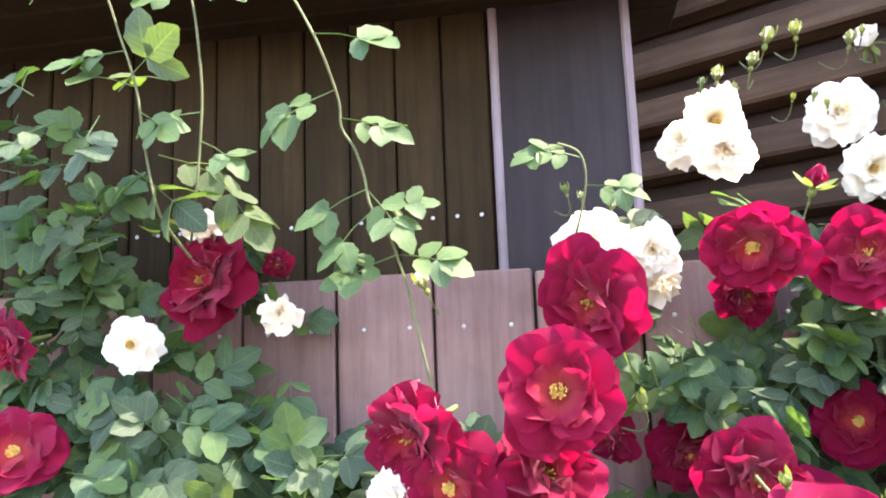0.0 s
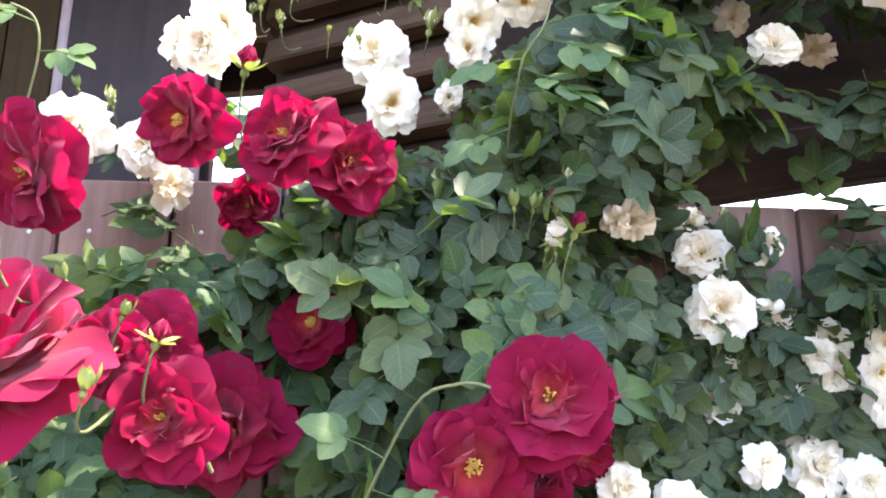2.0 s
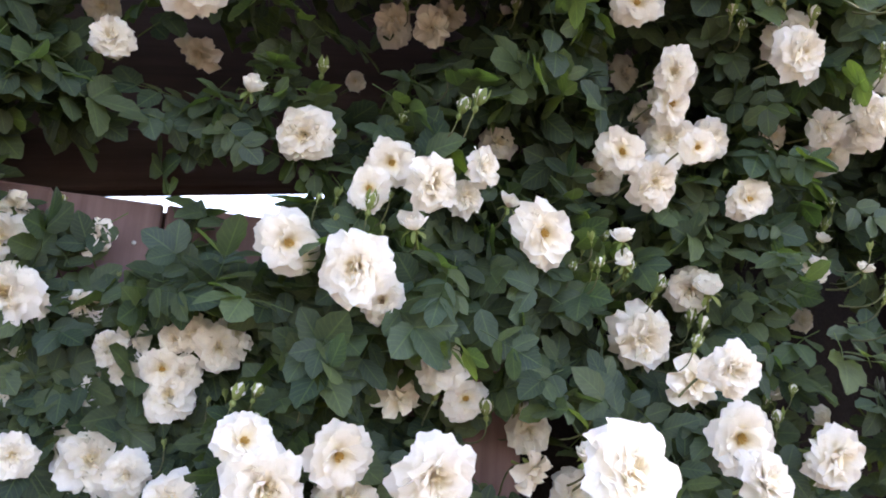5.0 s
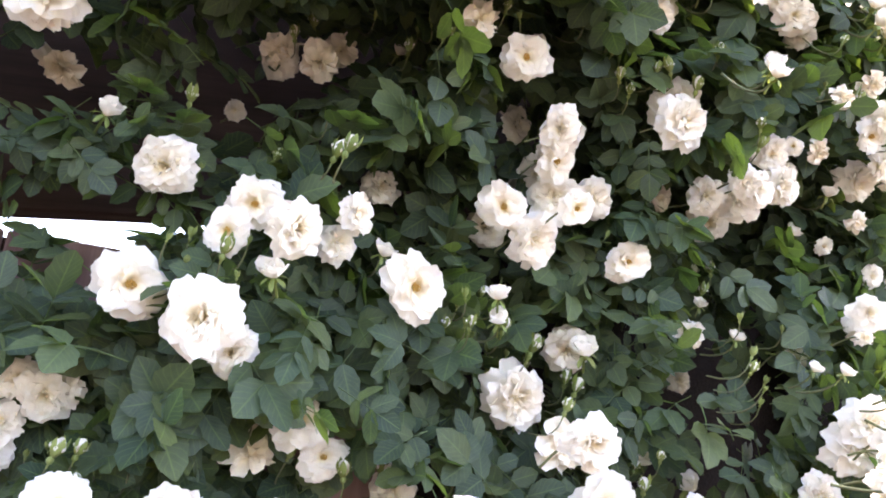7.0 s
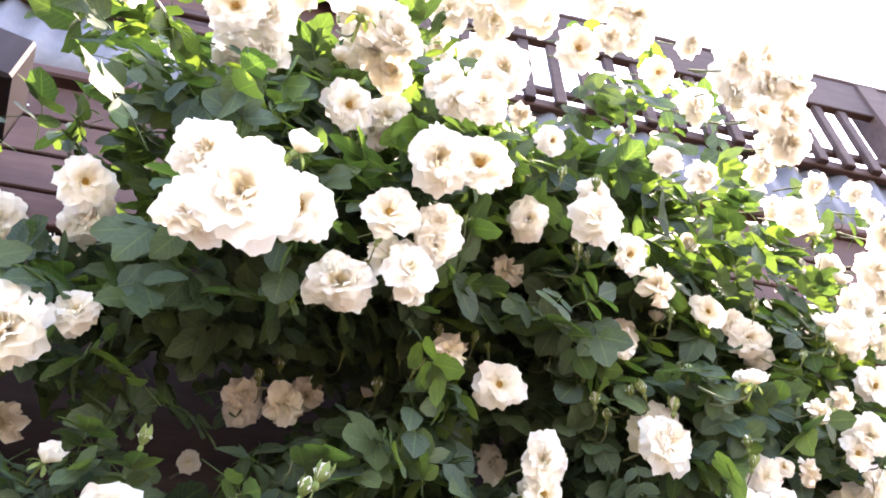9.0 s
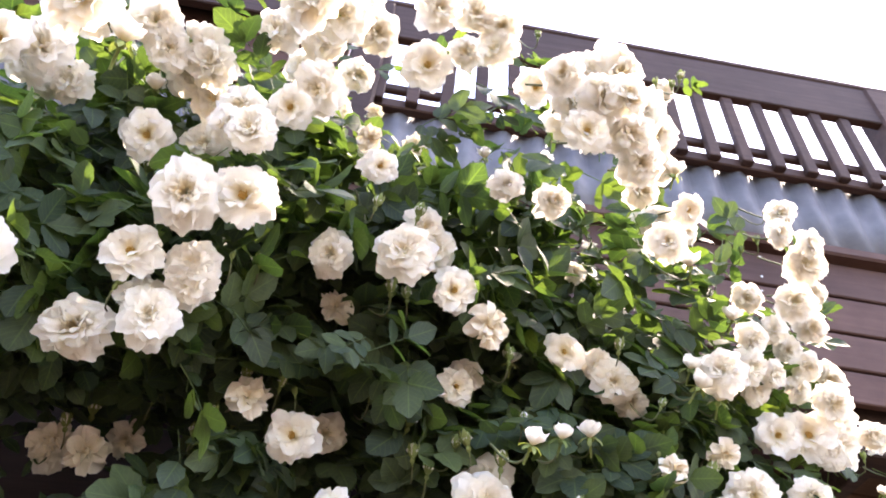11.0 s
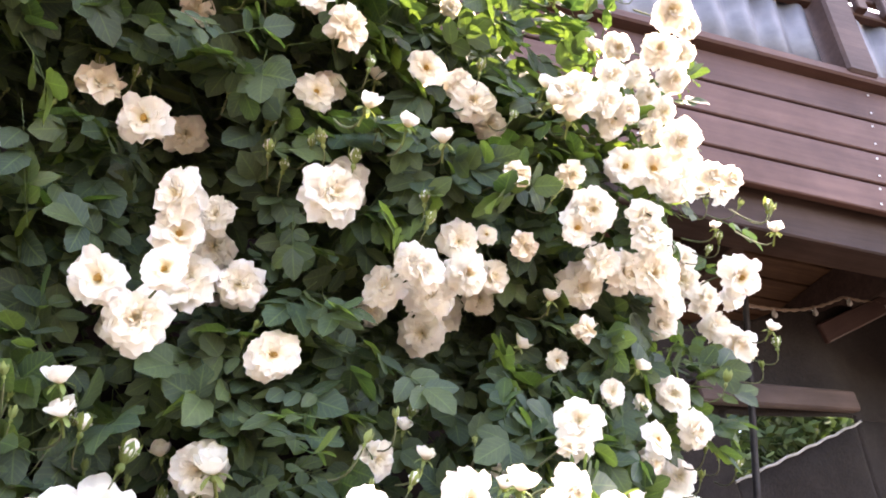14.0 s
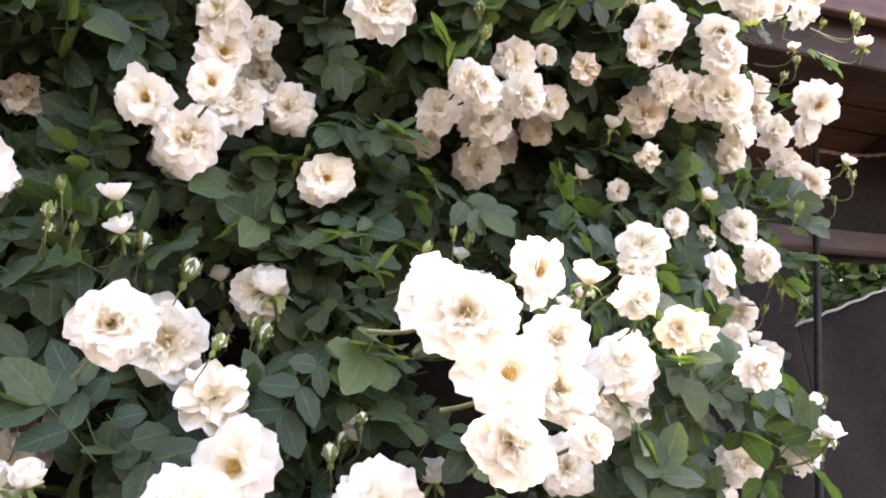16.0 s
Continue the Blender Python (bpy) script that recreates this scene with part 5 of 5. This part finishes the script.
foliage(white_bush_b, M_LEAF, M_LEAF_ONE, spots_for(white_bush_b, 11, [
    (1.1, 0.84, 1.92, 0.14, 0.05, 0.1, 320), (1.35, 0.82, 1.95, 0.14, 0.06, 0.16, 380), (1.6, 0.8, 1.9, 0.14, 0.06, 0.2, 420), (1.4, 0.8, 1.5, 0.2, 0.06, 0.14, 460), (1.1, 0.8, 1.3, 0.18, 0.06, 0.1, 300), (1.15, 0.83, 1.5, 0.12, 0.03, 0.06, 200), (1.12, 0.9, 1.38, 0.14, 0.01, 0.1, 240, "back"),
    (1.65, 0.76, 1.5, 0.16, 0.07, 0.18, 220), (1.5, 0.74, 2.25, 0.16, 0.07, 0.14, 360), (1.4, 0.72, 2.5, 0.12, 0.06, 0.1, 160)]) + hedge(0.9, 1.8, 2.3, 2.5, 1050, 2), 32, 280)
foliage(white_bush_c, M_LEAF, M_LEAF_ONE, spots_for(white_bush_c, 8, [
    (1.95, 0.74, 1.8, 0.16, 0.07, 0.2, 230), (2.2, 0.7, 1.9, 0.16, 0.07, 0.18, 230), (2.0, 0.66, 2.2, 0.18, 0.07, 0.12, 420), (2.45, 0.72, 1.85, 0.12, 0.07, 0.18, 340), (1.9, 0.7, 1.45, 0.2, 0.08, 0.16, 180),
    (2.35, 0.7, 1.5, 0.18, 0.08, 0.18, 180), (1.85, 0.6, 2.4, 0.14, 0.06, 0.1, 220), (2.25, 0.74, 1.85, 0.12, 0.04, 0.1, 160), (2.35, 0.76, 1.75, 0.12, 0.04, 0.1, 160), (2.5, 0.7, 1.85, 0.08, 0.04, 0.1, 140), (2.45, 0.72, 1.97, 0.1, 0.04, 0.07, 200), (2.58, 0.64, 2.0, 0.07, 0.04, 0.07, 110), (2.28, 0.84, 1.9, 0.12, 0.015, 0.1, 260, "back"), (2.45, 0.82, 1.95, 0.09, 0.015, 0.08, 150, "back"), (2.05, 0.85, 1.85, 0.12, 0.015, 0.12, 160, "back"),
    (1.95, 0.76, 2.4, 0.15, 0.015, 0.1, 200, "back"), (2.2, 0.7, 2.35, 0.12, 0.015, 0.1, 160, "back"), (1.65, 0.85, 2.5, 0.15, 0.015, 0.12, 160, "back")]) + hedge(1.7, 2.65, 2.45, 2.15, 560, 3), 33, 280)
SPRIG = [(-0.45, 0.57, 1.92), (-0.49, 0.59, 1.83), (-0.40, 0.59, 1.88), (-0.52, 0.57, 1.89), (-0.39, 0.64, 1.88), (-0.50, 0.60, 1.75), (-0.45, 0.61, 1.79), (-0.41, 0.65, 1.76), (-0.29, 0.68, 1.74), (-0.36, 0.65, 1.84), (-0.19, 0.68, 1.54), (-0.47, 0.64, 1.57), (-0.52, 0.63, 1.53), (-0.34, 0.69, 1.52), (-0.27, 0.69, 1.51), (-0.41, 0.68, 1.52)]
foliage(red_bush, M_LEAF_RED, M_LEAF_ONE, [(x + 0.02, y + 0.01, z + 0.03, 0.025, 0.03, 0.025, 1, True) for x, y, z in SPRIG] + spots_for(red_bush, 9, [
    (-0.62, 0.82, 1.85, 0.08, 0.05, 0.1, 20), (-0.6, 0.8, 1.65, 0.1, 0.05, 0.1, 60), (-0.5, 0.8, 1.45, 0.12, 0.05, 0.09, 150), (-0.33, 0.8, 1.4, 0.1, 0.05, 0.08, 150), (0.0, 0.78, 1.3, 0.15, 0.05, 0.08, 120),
    (0.45, 0.78, 1.46, 0.13, 0.05, 0.08, 200), (0.32, 0.82, 1.55, 0.09, 0.04, 0.07, 170), (0.12, 0.82, 1.38, 0.12, 0.04, 0.05, 110), (0.35, 0.76, 1.25, 0.2, 0.05, 0.1, 200)]), 34, 150, (0.075, 0.125))


def shoot(bush, points, leaves, seed, r0=0.0035):
    """A young arching shoot with leaves along it."""
    r = random.Random(seed)
    line = cane(bush, points, r0, 0.0015, M_STEM)
    for k, (at_, way, s) in enumerate(leaves):
        p = line[min(int(at_ * (len(line) - 1)), len(line) - 1)]
        part("leaf", leaf_mesh("leaf", *leaf(r, Vector((0, 0, 0)), Vector(way).normalized(), Vector((r.uniform(-0.3, 0.3), -0.7, 0.6)).normalized(), s, 5 if k % 3 else 3), M_LEAF_RED), bush, p - bush.location)


shoot(red_bush, [(-0.022, 0.680, 1.484), (-0.040, 0.661, 1.576), (-0.053, 0.656, 1.641), (-0.072, 0.652, 1.704), (-0.092, 0.651, 1.738), (-0.097, 0.648, 1.768), (-0.107, 0.646, 1.802), (-0.122, 0.646, 1.828), (-0.124, 0.641, 1.861), (-0.137, 0.618, 1.912), (-0.157, 0.614, 1.956), (-0.190, 0.615, 2.018), (-0.222, 0.615, 2.09), (-0.26, 0.617, 2.2)],
      [(0.73, (1, -0.2, -0.3), 0.1), (0.64, (-1, -0.2, -0.55), 0.1), (0.57, (1, -0.1, -0.35), 0.085), (0.36, (-0.9, -0.2, -0.5), 0.085), (0.36, (0.6, -0.3, -0.75), 0.09), (0.3, (0.9, 0, 0.1), 0.07), (0.3, (-0.7, -0.3, -0.8), 0.085),
       (0.2, (0.95, -0.2, -0.2), 0.085), (0.2, (-0.9, -0.2, -0.4), 0.085), (0.9, (-0.9, -0.2, 0.1), 0.08), (0.95, (0.8, -0.2, 0.3), 0.08)], 51, 0.0017)
shoot(red_bush, [(-0.33, 0.7, 1.72), (-0.302, 0.656, 1.759), (-0.292, 0.646, 1.827), (-0.287, 0.639, 1.881), (-0.288, 0.632, 1.930), (-0.293, 0.628, 1.980), (-0.312, 0.632, 2.054), (-0.345, 0.634, 2.17)],
      [(0.82, (0.85, -0.3, -0.25), 0.085), (0.78, (-0.9, -0.3, -0.1), 0.08), (0.38, (-0.9, -0.2, -0.2), 0.08), (0.3, (0.8, -0.3, -0.5), 0.08)], 52, 0.0016)
shoot(red_bush, [(-0.33, 0.7, 1.7), (-0.340, 0.645, 1.744), (-0.356, 0.638, 1.819), (-0.365, 0.630, 1.894), (-0.387, 0.622, 1.969), (-0.415, 0.62, 2.06), (-0.43, 0.622, 2.18)],
      [(0.5, (-0.8, -0.3, 0.2), 0.08), (0.45, (0.7, -0.4, -0.5), 0.085), (0.6, (-0.9, -0.3, -0.3), 0.085), (0.75, (0.6, -0.4, 0.4), 0.075), (0.85, (-0.8, -0.3, 0.3), 0.08)], 54, 0.0018)
shoot(red_bush, [(0.494, 0.655, 1.272), (0.547, 0.597, 1.382), (0.587, 0.577, 1.403), (0.612, 0.57, 1.4)], [(0.25, (-0.6, -0.3, 0.3), 0.08), (0.15, (0.6, -0.4, -0.2), 0.08)], 53, 0.0015)
shoot(red_bush, [(0.103, 0.745, 1.624), (0.128, 0.713, 1.691), (0.145, 0.692, 1.753), (0.140, 0.682, 1.787), (0.117, 0.678, 1.799)], [(0.95, (-0.7, -0.3, -0.3), 0.06), (0.7, (-0.7, -0.3, 0.1), 0.07), (0.5, (0.8, -0.3, -0.2), 0.07)], 55, 0.0012)
# sunlit leaves: the brightness is put in by the red bush's lighter leaf colour
shoot(white_bush_a, [(0.662, 0.847, 1.576), (0.655, 0.755, 1.627), (0.650, 0.688, 1.681), (0.655, 0.656, 1.724), (0.661, 0.647, 1.749), (0.681, 0.641, 1.781), (0.694, 0.648, 1.829), (0.718, 0.670, 1.878)],
      [(0.72, (1, -0.3, 0.1), 0.1), (0.66, (1, -0.3, -0.45), 0.105), (0.5, (0.85, -0.4, -0.6), 0.1), (0.55, (-0.9, -0.3, -0.35), 0.085), (0.4, (0.9, -0.3, -0.3), 0.09), (0.3, (-0.8, -0.3, -0.5), 0.085), (0.85, (-0.9, -0.3, 0.2), 0.09), (0.9, (0.9, -0.3, 0.35), 0.1), (0.2, (0.7, -0.3, -0.6), 0.085)], 57, 0.0013)
